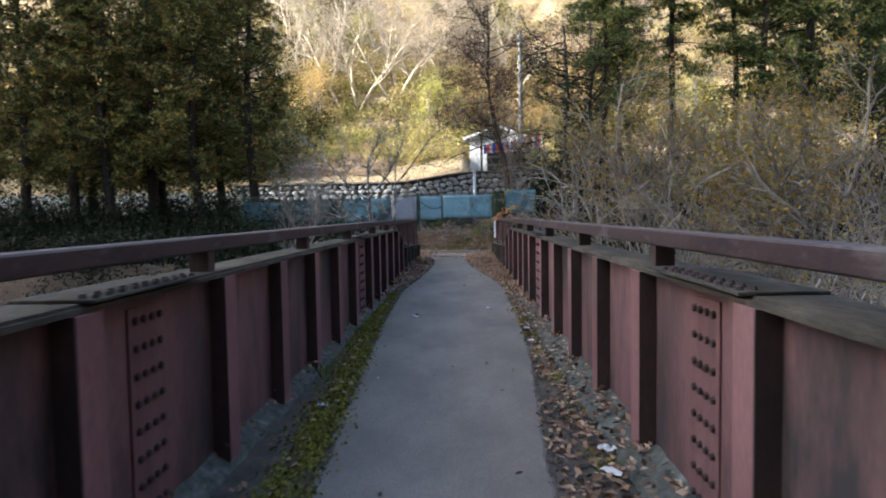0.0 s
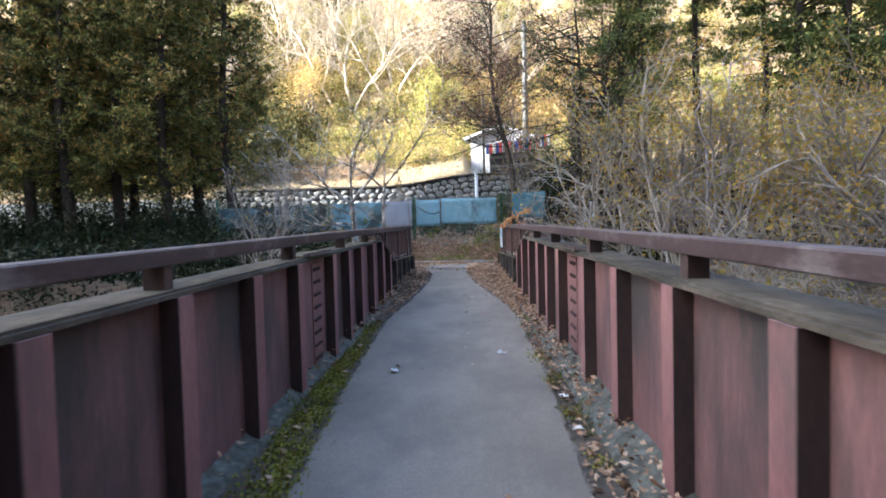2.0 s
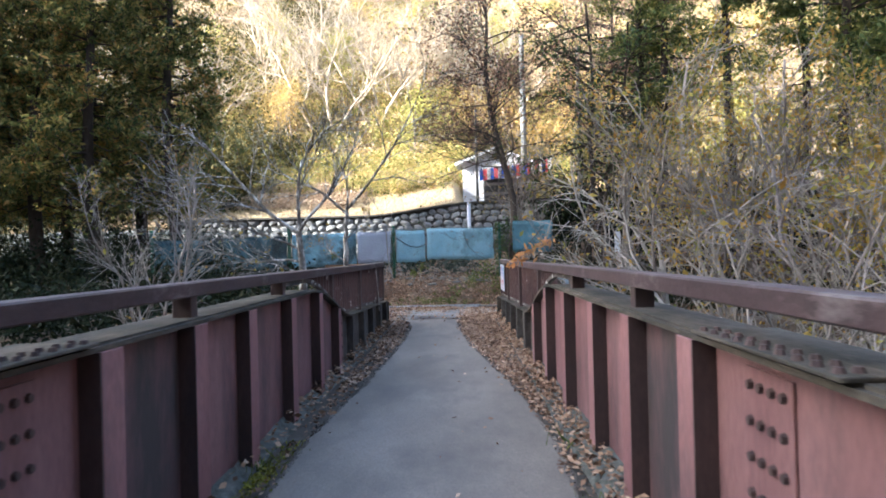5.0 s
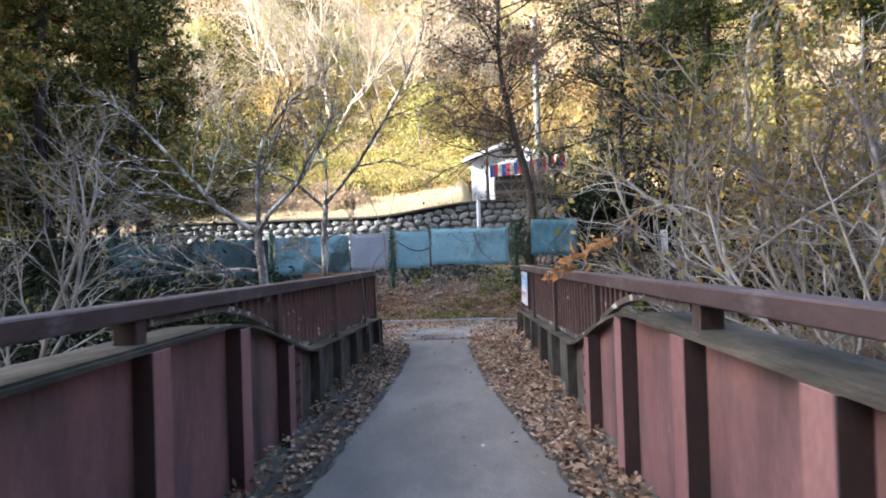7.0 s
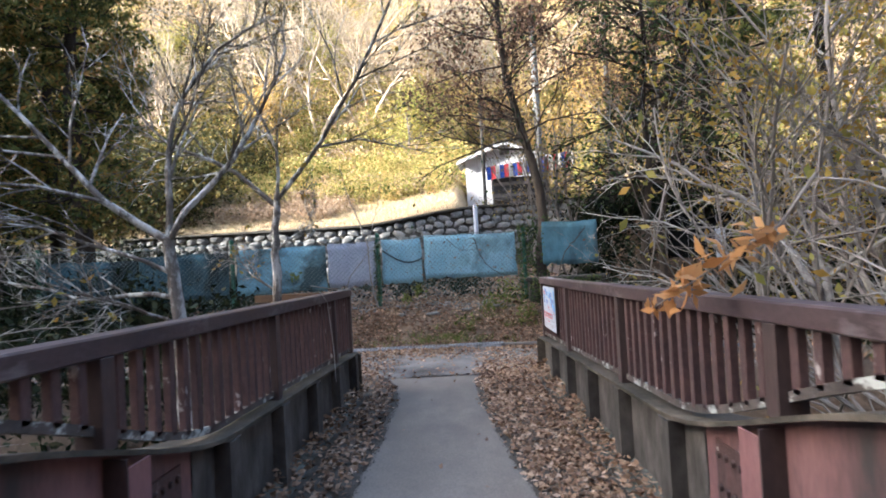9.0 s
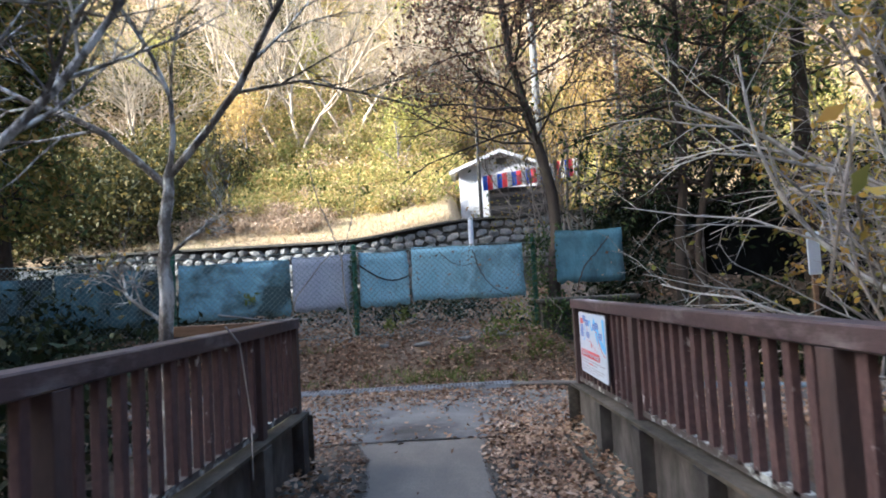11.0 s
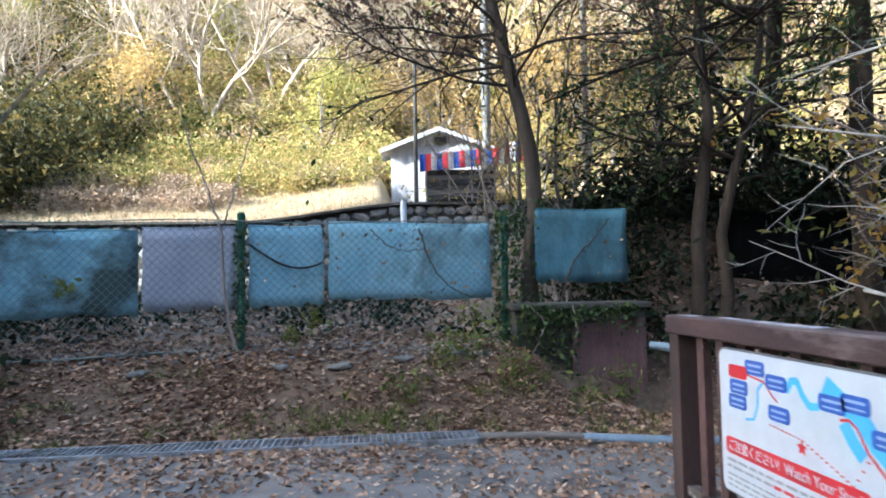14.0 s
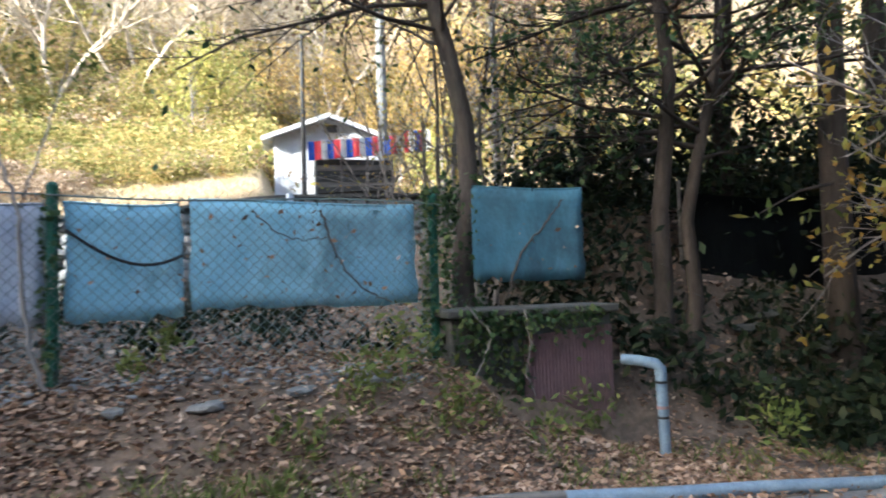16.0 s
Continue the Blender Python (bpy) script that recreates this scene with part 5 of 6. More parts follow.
tagged(arrays("hillside_shrubs", *clumps(90, 600, (-45, 42), (44.0, 80), 1.25, 300, 0.11), SHRUB_A), "yellow-green autumn shrubs covering the sunlit hillside", "shrubs", kind="stuff")
tagged(arrays("hillside_brush", *clumps(91, 950, (-45, 42), (49, 98), 1.5, 230, 0.12, 0.2), SHRUB_B), "tan and rust leafless brush on the hillside", "shrubs", kind="stuff")
tagged(arrays("meadow_brush", *clumps(93, 80, (-20, 0.4), (42.5, 46.5), 0.6, 260, 0.07, 0.3), SHRUB_B), "low tan brush at the edge of the meadow", "shrubs", kind="stuff")
tagged(arrays("meadow_shrubs", *clumps(97, 170, (-13, 0.2), (42.4, 47.5), 0.75, 420, 0.055), SHRUB_A), "small yellow-green shrubs at the meadow edge", "shrubs", kind="stuff")
tagged(arrays("tall_dry_grass", *clumps(98, 130, (-17, -4.5), (40.4, 43.4), 0.55, 260, 0.075, 0.2), SHRUB_B), "tall tan grass clumps along the meadow", "grass", kind="stuff")
tagged(arrays("slope_shrubs", *clumps(94, 320, (-17, 9), (46.8, 60), 1.1, 400, 0.08), SHRUB_A), "lush yellow-green shrubs above the meadow", "shrubs", kind="stuff")
# Leaf colour of these two is darkened to carry the shade on the left.
tagged(arrays("shaded_brush", *clumps(96, 260, (-27, -11.4), (39.8, 51), 2.4, 420, 0.12), OLIVE_SHADED), "tall olive brown brush beside the meadow, darkened for shade", "shrubs", kind="stuff")
tagged(arrays("dark_hill_shrubs", *clumps(92, 170, (-36, -11), (48, 70), 2.2, 300, 0.13), OLIVE_SHADED), "olive and brown shrubs on the upper hillside, darkened for shade", "shrubs", kind="stuff")
rng = np.random.RandomState(95)
n = 20000
x, y = rng.uniform(-26, 0.2, n), 39.3 + 7.5 * rng.uniform(0, 1, n) ** 1.1
base = np.stack([x, y, height(x, y)], 1)
tip = base + np.stack([rng.normal(size=n) * 0.10, rng.normal(size=n) * 0.10, rng.uniform(0.04, 0.17, n)], 1)
wv = np.stack([rng.uniform(0.006, 0.014, n), np.zeros(n), np.zeros(n)], 1)
V = np.stack([base - wv, base + wv, tip + wv * 0.3, tip - wv * 0.3], 1).reshape(-1, 3)
tagged(arrays("straw_grass", V, np.arange(4 * n).reshape(-1, 4), STRAW), "dry straw-coloured meadow grass in sunlight", "grass", kind="stuff")

# golden-leaved small trees on the hillside
ORIGIN = np.array([0, 500.0, 0])
golds = []
for k in range(2):
    w, tips, trng = bare_tree_meshes(170 + k, 4.6, [6, 5, 3], 0.65, 0.06, 0.14, 0.08, 2, 0.3)
    idx = trng.randint(0, len(tips), 3600)
    golds.append(plant("golden_tree", (-2.5 - 8 * k, 49 + 2 * k, float(height(-2.5 - 8 * k, 49 + 2 * k))), w, BARK_GREY, leaves(trng, tips[idx] + trng.normal(size=(3600, 3)) * 0.42, 0.085, 0.5), GOLD if k else LIME,
                       "small tree with yellow autumn leaves on the sunlit hillside", "tree", "golden hillside trees"))
gr = random.Random(12)
for k in range(11):
    x, y = gr.uniform(-20, 16), gr.uniform(49, 78)
    copy_thing(golds[k % 2], pose(x, y, float(height(x, y)) - 0.1, 0, 0, 50 * k))
for k, (x, y) in enumerate(((7.0, 46.0), (9.5, 44.5), (12.5, 47.0), (6.0, 50.5), (15.0, 43.5), (10.5, 51.0))):
    copy_thing(golds[k % 2], pose(x, y, float(height(x, y)) - 0.1, 0, 0, 77 * k))
ORIGIN = np.zeros(3)

# grey leafless thicket on the river bank


def thicket_meshes(seed, stems, H, r=0.022, lean=0.9, kids=(5, 4)):
    rng = np.random.RandomState(seed)
    out, tips, cut = [], [], []
    for s in range(stems):
        a = rng.uniform(0, 2 * np.pi)
        ln = lean * rng.uniform(0.3, 1.2)
        d = unit(np.array([math.cos(a) * ln, math.sin(a) * ln, 1.0]))
        grow(rng, out, np.array([0.25 * math.cos(a), 0.25 * math.sin(a), -0.3]), d, H * rng.uniform(0.5, 1.1), r * rng.uniform(0.6, 1.3), 0, list(kids), 0.6, -0.05, 0.19, 0.55, tips)
        cut.append(len(out))
    return [wood(out[a:b], 5, 3) for a, b in zip([0] + cut[:-1], cut) if b > a], np.concatenate(tips), rng


thickets = []
for k, (x, y) in enumerate(((4.5, 17.8), (6.2, 18.6), (4.6, 15.4))):
    ORIGIN = np.array([x, y, -1.0])
    w, tips, trng = thicket_meshes(100 + k, 20, 4.3, 0.028, 1.5, (5, 3))
    idx = trng.randint(0, len(tips), 420)
    g = holder("thicket", (x, y, -1.0))
    for m in w:
        arrays("stem", *m, BARK_TWIG, g)
    arrays("foliage", *leaves(trng, tips[idx] + trng.normal(size=(420, 3)) * 0.05, 0.05, 0.5), AUTUMN, g, "few yellow leaves")
    thickets.append(tagged(g, "grey leafless thicket with a few yellow leaves on the bank", "shrub", "thickets on the bank"))
for k, (x, y, z) in enumerate(((7.9, 17.2, -1.2), (9.6, 19.0, -1.0), (6.4, 14.4, -1.6), (8.8, 14.2, -1.6), (11.5, 17.0, -1.2), (6.0, 12.4, -1.9), (13.5, 19.5, -0.8), (6.4, 11.0, -2.0), (10.8, 14.8, -1.4), (8.4, 19.6, -1.0))):
    copy_thing(thickets[k % 3], pose(x, y, z, 0, 0, 47 * k))

ORIGIN = np.array([4.3, 20.6, -0.7])
# slender autumn saplings on the right bank
w, tips, trng = bare_tree_meshes(120, 5.2, [7, 5, 4], 0.68, 0.03, 0.19, 0.055, 3, 0.6)
idx = trng.randint(0, len(tips), 950)
sap = plant("sapling", (4.3, 20.6, -0.7), w, BARK_GREY, leaves(trng, tips[idx] + trng.normal(size=(950, 3)) * 0.10, 0.045, 0.5), AUTUMN, "slender grey sapling holding sparse yellow leaves", "tree", "saplings on the bank")
for k, (x, y, z) in enumerate(((6.6, 21.8, -0.5), (8.6, 19.4, -0.9), (11.2, 22.8, 0), (13.6, 24.4, 0.2), (3.3, 30.2, 1.1), (10.0, 25.6, 0.2), (15.6, 21.0, -0.5), (3.0, 34.5, 1.3))):
    copy_thing(sap, pose(x, y, z, 0, 0, 83 * k + 15))

# tall twiggy trees of the right bank, with a thin veil of yellowing leaves
bank_trees = []
for k, (x, y, z) in enumerate(((6.3, 21.0, -0.5), (7.8, 22.4, -0.2), (7.4, 18.6, -0.9))):
    ORIGIN = np.array([x, y, z])
    w, tips, trng = bare_tree_meshes(180 + k, 6.4, [10, 7, 4], 0.66, 0.03, 0.21, 0.06, 3, 0.5, 0.56, 0.55)
    idx = trng.randint(0, len(tips), 2600)
    bank_trees.append(plant("bank_tree", (x, y, z), w, BARK_TWIG if k == 0 else BARK_MAUVE, leaves(trng, tips[idx] + trng.normal(size=(2600, 3)) * 0.08, 0.06, 0.5), AUTUMN, "slender grey tree with fine twigs and yellowing leaves", "tree", "twiggy trees of the bank"))
ORIGIN = np.zeros(3)
for k, (x, y, z) in enumerate(((9.6, 23.4, 0), (11.8, 20.6, -0.4), (12.6, 26.0, 0.2), (9.8, 17.4, -1.0), (15.5, 23.0, 0.0), (6.6, 34.5, 1.4))):
    copy_thing(bank_trees[k % 3], pose(x, y, z, 0, 0, 67 * k + 25))

# bare trees that lean over the railing from the river banks


def bank_conifer(seed, x, y, r, H):
    cr = np.random.RandomState(seed)
    out = [(0, np.array([(0.10 * math.sin(z * 0.5 + seed), 0.08 * math.cos(z * 0.6), z) for z in np.linspace(-0.5, H, 9)]), np.linspace(r, 0.05, 9))]
    cs = []
    for k in range(64):
        z = 2.2 + (H - 2.2) * (k / 64) ** 0.62
        top = float(smooth(4.2, 5.4, z))
        a, reach = cr.uniform(0, 2 * np.pi), cr.uniform(1.0, 2.5) * (1 - 0.55 * (z / H) ** 2)
        p = np.array([0, 0, z])
        q = p + np.array([reach * math.cos(a), reach * math.sin(a), reach * cr.uniform(-0.4, 0.1)])
        out.append((2, np.array([p, (p + q) / 2 + np.array([0, 0, 0.08]), q]), np.array([0.03, 0.018, 0.006])))
        for j in range(1 + int(6 * top)):
            c0 = p + (q - p) * cr.uniform(0.35, 1.08)
            cs.append(c0 + cr.normal(size=(14 + int(18 * top), 3)) * np.array([0.24, 0.24, 0.08]) - np.array([0, 0, 0.06]))
    return plant("bank_conifer", (x, y, float(height(x, y))), boughs(out), BARK_DARK, leaves(cr, np.concatenate(cs), 0.085, 0.24), PINE, "dark-trunked conifer with feathery drooping sprays on the bank", "conifer", "conifers on the bank")


bank_conifer(3, 6.75, 27.3, 0.19, 12.0)
bank_conifer(5, 6.35, 28.7, 0.15, 11.0)
bank_conifer(8, 9.4, 28.9, 0.2, 12.5)
bank_conifer(12, 12.5, 30.2, 0.18, 13.0)


def limbed_tree(seed, at, trunk, r, limbs, bark, label, kids=(0, 8, 5, 4), wiggle=0.15, up=0.0, leaf_n=60):
    """A short trunk and limbs of its own, each (height on the trunk, direction, length, radius), that branch on."""
    global ORIGIN, LIMB_POINTS
    ORIGIN, LIMB_POINTS = np.array(at, float), 9
    trng = np.random.RandomState(seed)
    trunk = np.array(trunk, float)
    t = np.linspace(0, len(trunk) - 1, 4 * len(trunk))
    stem = np.stack([np.interp(t, range(len(trunk)), trunk[:, c]) for c in range(3)], 1)
    stem[1:-1] += trng.normal(size=(len(stem) - 2, 3)) * 0.007
    out, tips = [(0, stem, r * np.linspace(1.15, 0.7, len(stem)) * trng.uniform(0.93, 1.08, len(stem)))], []
    for z, d, length, rl in limbs:
        i = int(np.argmin(np.abs(stem[:, 2] - z)))
        grow(trng, out, stem[i], unit(np.array(d, float)), length, rl, 1, list(kids), 0.62, up, wiggle, 0.52, tips, 0.2, 0.3)
    tips = np.concatenate(tips)
    idx = trng.randint(0, len(tips), leaf_n)
    ORIGIN, LIMB_POINTS = np.zeros(3), 5
    return plant("riverside_tree", at, boughs(out), bark, leaves(trng, tips[idx], 0.035, 0.5), AUTUMN, label, "tree", "bare riverside trees", crown="last_leaves")


CLEAR = 2.5
limbed_tree(131, (-1.9, 19.75, -0.9), ((0, 0, -0.3), (0.02, 0.03, 1.2), (0.06, 0, 2.4), (0.05, 0, 2.95), (0.10, 0.05, 3.35)), 0.052,
            ((3.3, (1.0, 0.1, 0.95), 3.2, 0.030), (3.3, (-0.12, 0.1, 1.0), 2.3, 0.022), (3.2, (-0.75, 0.1, 0.95), 2.4, 0.030), (2.7, (0.75, -0.1, 0.35), 0.9, 0.016), (2.3, (-0.6, 0.3, 0.45), 1.0, 0.016)),
            BARK_LICHEN, "grey bare tree with forked stems beside the bridge end", (0, 10, 6, 4), leaf_n=160)
limbed_tree(137, (-2.4, 18.5, -1.3), ((0, 0, -0.4), (0.05, 0, 1.5), (0.0, 0, 2.7), (-0.05, 0, 3.2)), 0.075,
            ((3.2, (-1.0, 0.0, 0.78), 2.6, 0.040), (3.2, (-0.15, 0.1, 1.0), 2.6, 0.036), (3.3, (0.62, 0.0, 0.95), 2.5, 0.034), (2.7, (-1.0, -0.1, 0.12), 1.9, 0.026), (2.9, (-0.9, -0.3, 0.35), 2.1, 0.022), (2.5, (-0.5, -0.6, 0.2), 1.3, 0.018)),
            BARK_LICHEN, "bare tree with light curved branches near the rail", (0, 10, 6, 4), leaf_n=160)
CLEAR = 3.4
limbed_tree(139, (-3.9, 15.6, -1.9), ((0, 0, -0.4), (0.1, 0, 1.2), (0.2, 0, 2.1)), 0.07,
            ((2.0, (0.5, 0.1, 0.95), 2.7, 0.030), (2.1, (0.1, 0.4, 1.0), 2.6, 0.030), (1.8, (0.8, 0.2, 0.5), 1.6, 0.022), (1.6, (-0.6, 0.2, 0.9), 2.0, 0.024), (1.3, (0.75, -0.4, 0.4), 1.5, 0.018), (1.9, (0.2, -0.6, 1.0), 2.3, 0.024)),
            BARK_TWIG, "low spreading bare tree on the river bank", (0, 10, 6, 4), leaf_n=120)
CLEAR = 2.35
limbed_tree(151, (4.55, 20.5, -0.7), ((0, 0, -0.3), (-0.05, 0, 0.7), (-0.1, 0, 1.3), (-0.1, 0.1, 2.0)), 0.09,
            ((1.35, (-1.0, -0.08, 0.60), 3.6, 0.034), (1.5, (-0.72, 0.02, 1.0), 3.6, 0.05), (1.2, (-1.0, 0.15, 0.42), 3.0, 0.026), (1.9, (-0.2, 0.3, 1.0), 3.4, 0.036), (1.7, (-0.8, -0.6, 0.8), 3.2, 0.028), (1.8, (0.4, -0.4, 1.0), 3.2, 0.03)),
            BARK_LIGHT, "bare tree with light branches arching over the railing", (0, 7, 4, 3), 0.18, -0.02)
CLEAR = 3.4

# withered sprig drooping over the right rail
sprig = holder("withered_sprig", (1.24, 15.5, 1.32))
line = np.array([(0.5, 0.2, 0.55), (0.25, 0.05, 0.32), (0.05, 0, 0.22), (-0.15, 0, 0.10), (-0.32, 0.0, 0.0)])
arrays("stem", *tubes([(line, np.array([0.008, 0.007, 0.006, 0.005, 0.003]))], 5), BARK_GREY, sprig)
srng = np.random.RandomState(9)
f = srng.uniform(0.25, 1, 70) * 3.99
i = f.astype(int)
arrays("leaves", *leaves(srng, line[i] + (line[i + 1] - line[i]) * (f - i)[:, None] + srng.normal(size=(70, 3)) * 0.035, 0.055, 0.32), ORANGE, sprig)
tagged(sprig, "drooping sprig of withered orange leaves over the rail", "branch")

# thin dry vines on the left railing end
for k, a in enumerate((((-1.27, 19.2, 1.36), (-1.22, 19.3, 1.25), (-1.20, 19.4, 0.8), (-1.17, 19.3, 0.45)), ((-1.3, 20.9, 1.33), (-1.2, 20.7, 1.5), (-0.95, 20.5, 1.75), (-0.75, 20.4, 1.92)), ((-1.45, 19.6, 1.42), (-1.28, 20.0, 1.36), (-1.2, 20.4, 1.33), (-1.25, 20.9, 1.36)))):
    a = np.array(a)
    t = np.linspace(0, 3, 13)
    pts = np.stack([np.interp(t, range(4), a[:, c]) for c in range(3)], 1)
    tagged(arrays("dry_vine", *tubes([(pts, np.linspace(0.007, 0.003, 13))], 5), BARK_LIGHT), "thin dry vine over the railing end", "vine", "dry vines")

# black sheet added for the dark hollow, vines and stones along the fence
HOLLOW_BLACK = surface("black_for_dark_hollow", (0.004, 0.005, 0.005), (0.010, 0.011, 0.010), 5.0, 0.9, None, 1, (0.5, 0.7), (1, 1, 0.3), 0.4)


def dark_hollow_sheet(x0, x1, y, z0, z1):
    g = holder("dark_hollow_sheet", ((x0 + x1) / 2, y, z0))
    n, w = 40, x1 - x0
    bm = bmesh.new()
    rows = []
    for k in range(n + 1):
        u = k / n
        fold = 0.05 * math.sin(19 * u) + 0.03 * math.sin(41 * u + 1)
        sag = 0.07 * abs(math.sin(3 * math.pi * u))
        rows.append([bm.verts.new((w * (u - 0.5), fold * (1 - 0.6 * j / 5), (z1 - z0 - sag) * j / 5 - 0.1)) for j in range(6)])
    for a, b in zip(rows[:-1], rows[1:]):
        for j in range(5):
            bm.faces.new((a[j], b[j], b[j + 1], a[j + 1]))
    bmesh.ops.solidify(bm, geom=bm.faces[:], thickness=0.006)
    part("netting", bm, HOLLOW_BLACK, g, smooth=True)
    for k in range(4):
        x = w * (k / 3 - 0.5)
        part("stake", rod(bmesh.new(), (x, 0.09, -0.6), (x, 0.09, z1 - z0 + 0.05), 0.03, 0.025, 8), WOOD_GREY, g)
    return tagged(g, "black sheet on stakes, added for the dark under the trees", "netting")


# The sheet's black stands in for deep shade under the trees.
dark_hollow_sheet(5.0, 12.5, 27.95, 0.75, 2.6)


def vine(a, r0, r1, seed, label, bark=None):
    a = np.array(a, float)
    vr = np.random.RandomState(seed)
    t = np.linspace(0, len(a) - 1, 6 * len(a))
    pts = np.stack([np.interp(t, range(len(a)), a[:, c]) for c in range(3)], 1)
    pts[1:-1] += vr.normal(size=(len(pts) - 2, 3)) * 0.008
    return tagged(arrays("dry_vine", *tubes([(pts, np.linspace(r0, r1, len(pts)))], 6), bark or BARK_BROWN, smooth=True), label, "vine", "dry vines")


vine(((-1.62, 26.84, 0.7), (-1.73, 26.82, 1.1), (-1.78, 26.83, 1.6), (-1.80, 26.83, 2.1), (-1.95, 26.85, 2.6), (-2.2, 26.9, 3.2), (-2.35, 26.95, 3.9)), 0.022, 0.008, 1, "thin pale sapling stem growing up beside the fence post", BARK_TWIG)
vine(((-1.80, 26.83, 2.15), (-1.62, 26.86, 2.7), (-1.48, 26.9, 3.3), (-1.42, 26.92, 3.7)), 0.011, 0.004, 7, "thin forked sapling twig above the fence", BARK_TWIG)
vr = np.random.RandomState(61)
lc = np.concatenate([np.array(c) + vr.normal(size=(46, 3)) * np.array([0.26, 0.15, 0.10]) for c in ((-2.5, 26.95, 3.55), (-2.1, 26.95, 3.35), (-1.5, 26.92, 3.3), (-2.75, 27.0, 3.75))])
tagged(arrays("sapling_leaves", *leaves(vr, lc, 0.05, 0.25), GRASS), "feathery green leaves of the sapling above the fence", "leaves", kind="stuff")
vine(((0.5, 27.06, 2.16), (0.58, 27.05, 1.9), (0.7, 27.05, 1.62), (0.9, 27.06, 1.42), (1.15, 27.1, 1.3)), 0.012, 0.006, 2, "dark dead vine caught in the fence mesh")
vine(((-0.1, 27.02, 2.15), (0.12, 27.0, 1.95), (0.35, 27.03, 1.88), (0.58, 27.05, 1.92)), 0.007, 0.004, 3, "dark dead vine caught in the fence mesh")
vine(((2.35, 27.28, 1.3), (2.5, 27.25, 1.75), (2.8, 27.25, 2.05), (3.0, 27.27, 2.3)), 0.014, 0.007, 4, "dark vine climbing across the blue sheet")
vine(((1.75, 26.8, 1.25), (2.0, 26.78, 1.0), (1.85, 26.75, 0.7), (1.7, 26.7, 0.45)), 0.012, 0.006, 5, "dry root hanging over the concrete box", BARK_GREY)
vine(((2.35, 26.85, 1.2), (2.38, 26.82, 0.9), (2.33, 26.8, 0.6), (2.4, 26.78, 0.4)), 0.008, 0.005, 6, "dry root hanging over the concrete box", BARK_GREY)
crng = np.random.RandomState(311)
n = 90
cx = np.concatenate([crng.uniform(-0.3, 1.4, 50), crng.uniform(-1.6, -0.4, 20), crng.uniform(2.2, 3.2, 20)])
tagged(arrays("caught_leaves", *leaves(crng, np.stack([cx, fence_y(cx) - 0.06, crng.uniform(1.35, 2.15, n)], 1), 0.03, 0.6), LITTER), "dead brown leaves caught in the fence mesh", "leaf litter", kind="stuff")


def flat_stone(x, y, w, d, h, rz, material, label):
    vr = np.random.RandomState(int(100 * x) % 97 + 3)
    bm = bmesh.new()
    bmesh.ops.create_icosphere(bm, subdivisions=2, radius=0.5)
    for v in bm.verts:
        v.co *= 1 + vr.uniform(-0.12, 0.12)
        v.co.z = max(-0.3, min(0.28, v.co.z))
    bmesh.ops.scale(bm, vec=(w, d, h), verts=bm.verts[:])
    ob = part("stone", bm, material)
    ob.matrix_basis = pose(x, y, float(height(x, y)) + h * 0.12, 4, -5, rz)
    return tagged(ob, label, "stone", "stones on the bank")


for x, y, w, d, h, rz in ((5.5, 27.6, 0.42, 0.3, 0.16, 10), (5.9, 27.7, 0.6, 0.3, 0.14, -8), (6.4, 27.45, 0.7, 0.4, 0.2, 20), (6.9, 27.6, 0.5, 0.3, 0.2, 50), (5.4, 27.2, 0.26, 0.22, 0.14, 70), (7.3, 27.5, 0.5, 0.35, 0.2, -30)):
    flat_stone(x, y, w, d, h, rz, MORTAR, "flat dark stone lying among leaves on the bank")
for x, y, w, d, h, rz in ((0.25, 26.62, 0.24, 0.16, 0.10, 30), (-0.45, 26.5, 0.3, 0.2, 0.10, 0), (0.85, 26.75, 0.28, 0.16, 0.1, 15), (-1.1, 26.55, 0.2, 0.15, 0.09, 60), (-2.6, 26.5, 0.26, 0.18, 0.1, 40)):
    flat_stone(x, y, w, d, h, rz, POLE_GREY, "pale broken concrete lump at the fence foot")

# ---------------------------------------------------------------- ground cover


def litter(seed, n, xr, yr, size=0.045, lift=0.012, pick=None):
    rng = np.random.RandomState(seed)
    x, y = rng.uniform(*xr, n), rng.uniform(*yr, n)
    keep = np.ones(n, bool) if pick is None else rng.uniform(0, 1, n) < pick(x, y)
    x, y = x[keep], y[keep]
    on_deck = (np.abs(x) < 1.3) & (y < 22.0)
    z = np.where(on_deck, np.where(np.abs(x) > 1.08, 0.06 + 0.5 * (np.abs(x) - 1.08), 0.0), height(x, y)) + lift + np.abs(rng.normal(size=len(x))) * 0.012
    return leaves(rng, np.stack([x, y, z], 1), size, 0.5, 0.75, 0.35)


def deck_right(x, y):
    edge = path_right(y) + 0.03 + 0.05 * lumps(x * 0 + 2, y, 0.6)
    return smooth(edge - 0.05, edge + 0.10, x) * (0.42 + 0.58 * smooth(9, 15, y)) * (0.65 + 0.35 * lumps(x, y, 0.4)) + 0.0012


def deck_left(x, y):
    edge = path_left(y) - 0.02 + 0.05 * lumps(x * 0 + 5, y, 0.6)
    return smooth(edge + 0.05, edge - 0.10, x) * (0.10 + 0.9 * smooth(10.5, 15.5, y)) * (0.65 + 0.35 * lumps(x, y, 0.4)) + 0.001


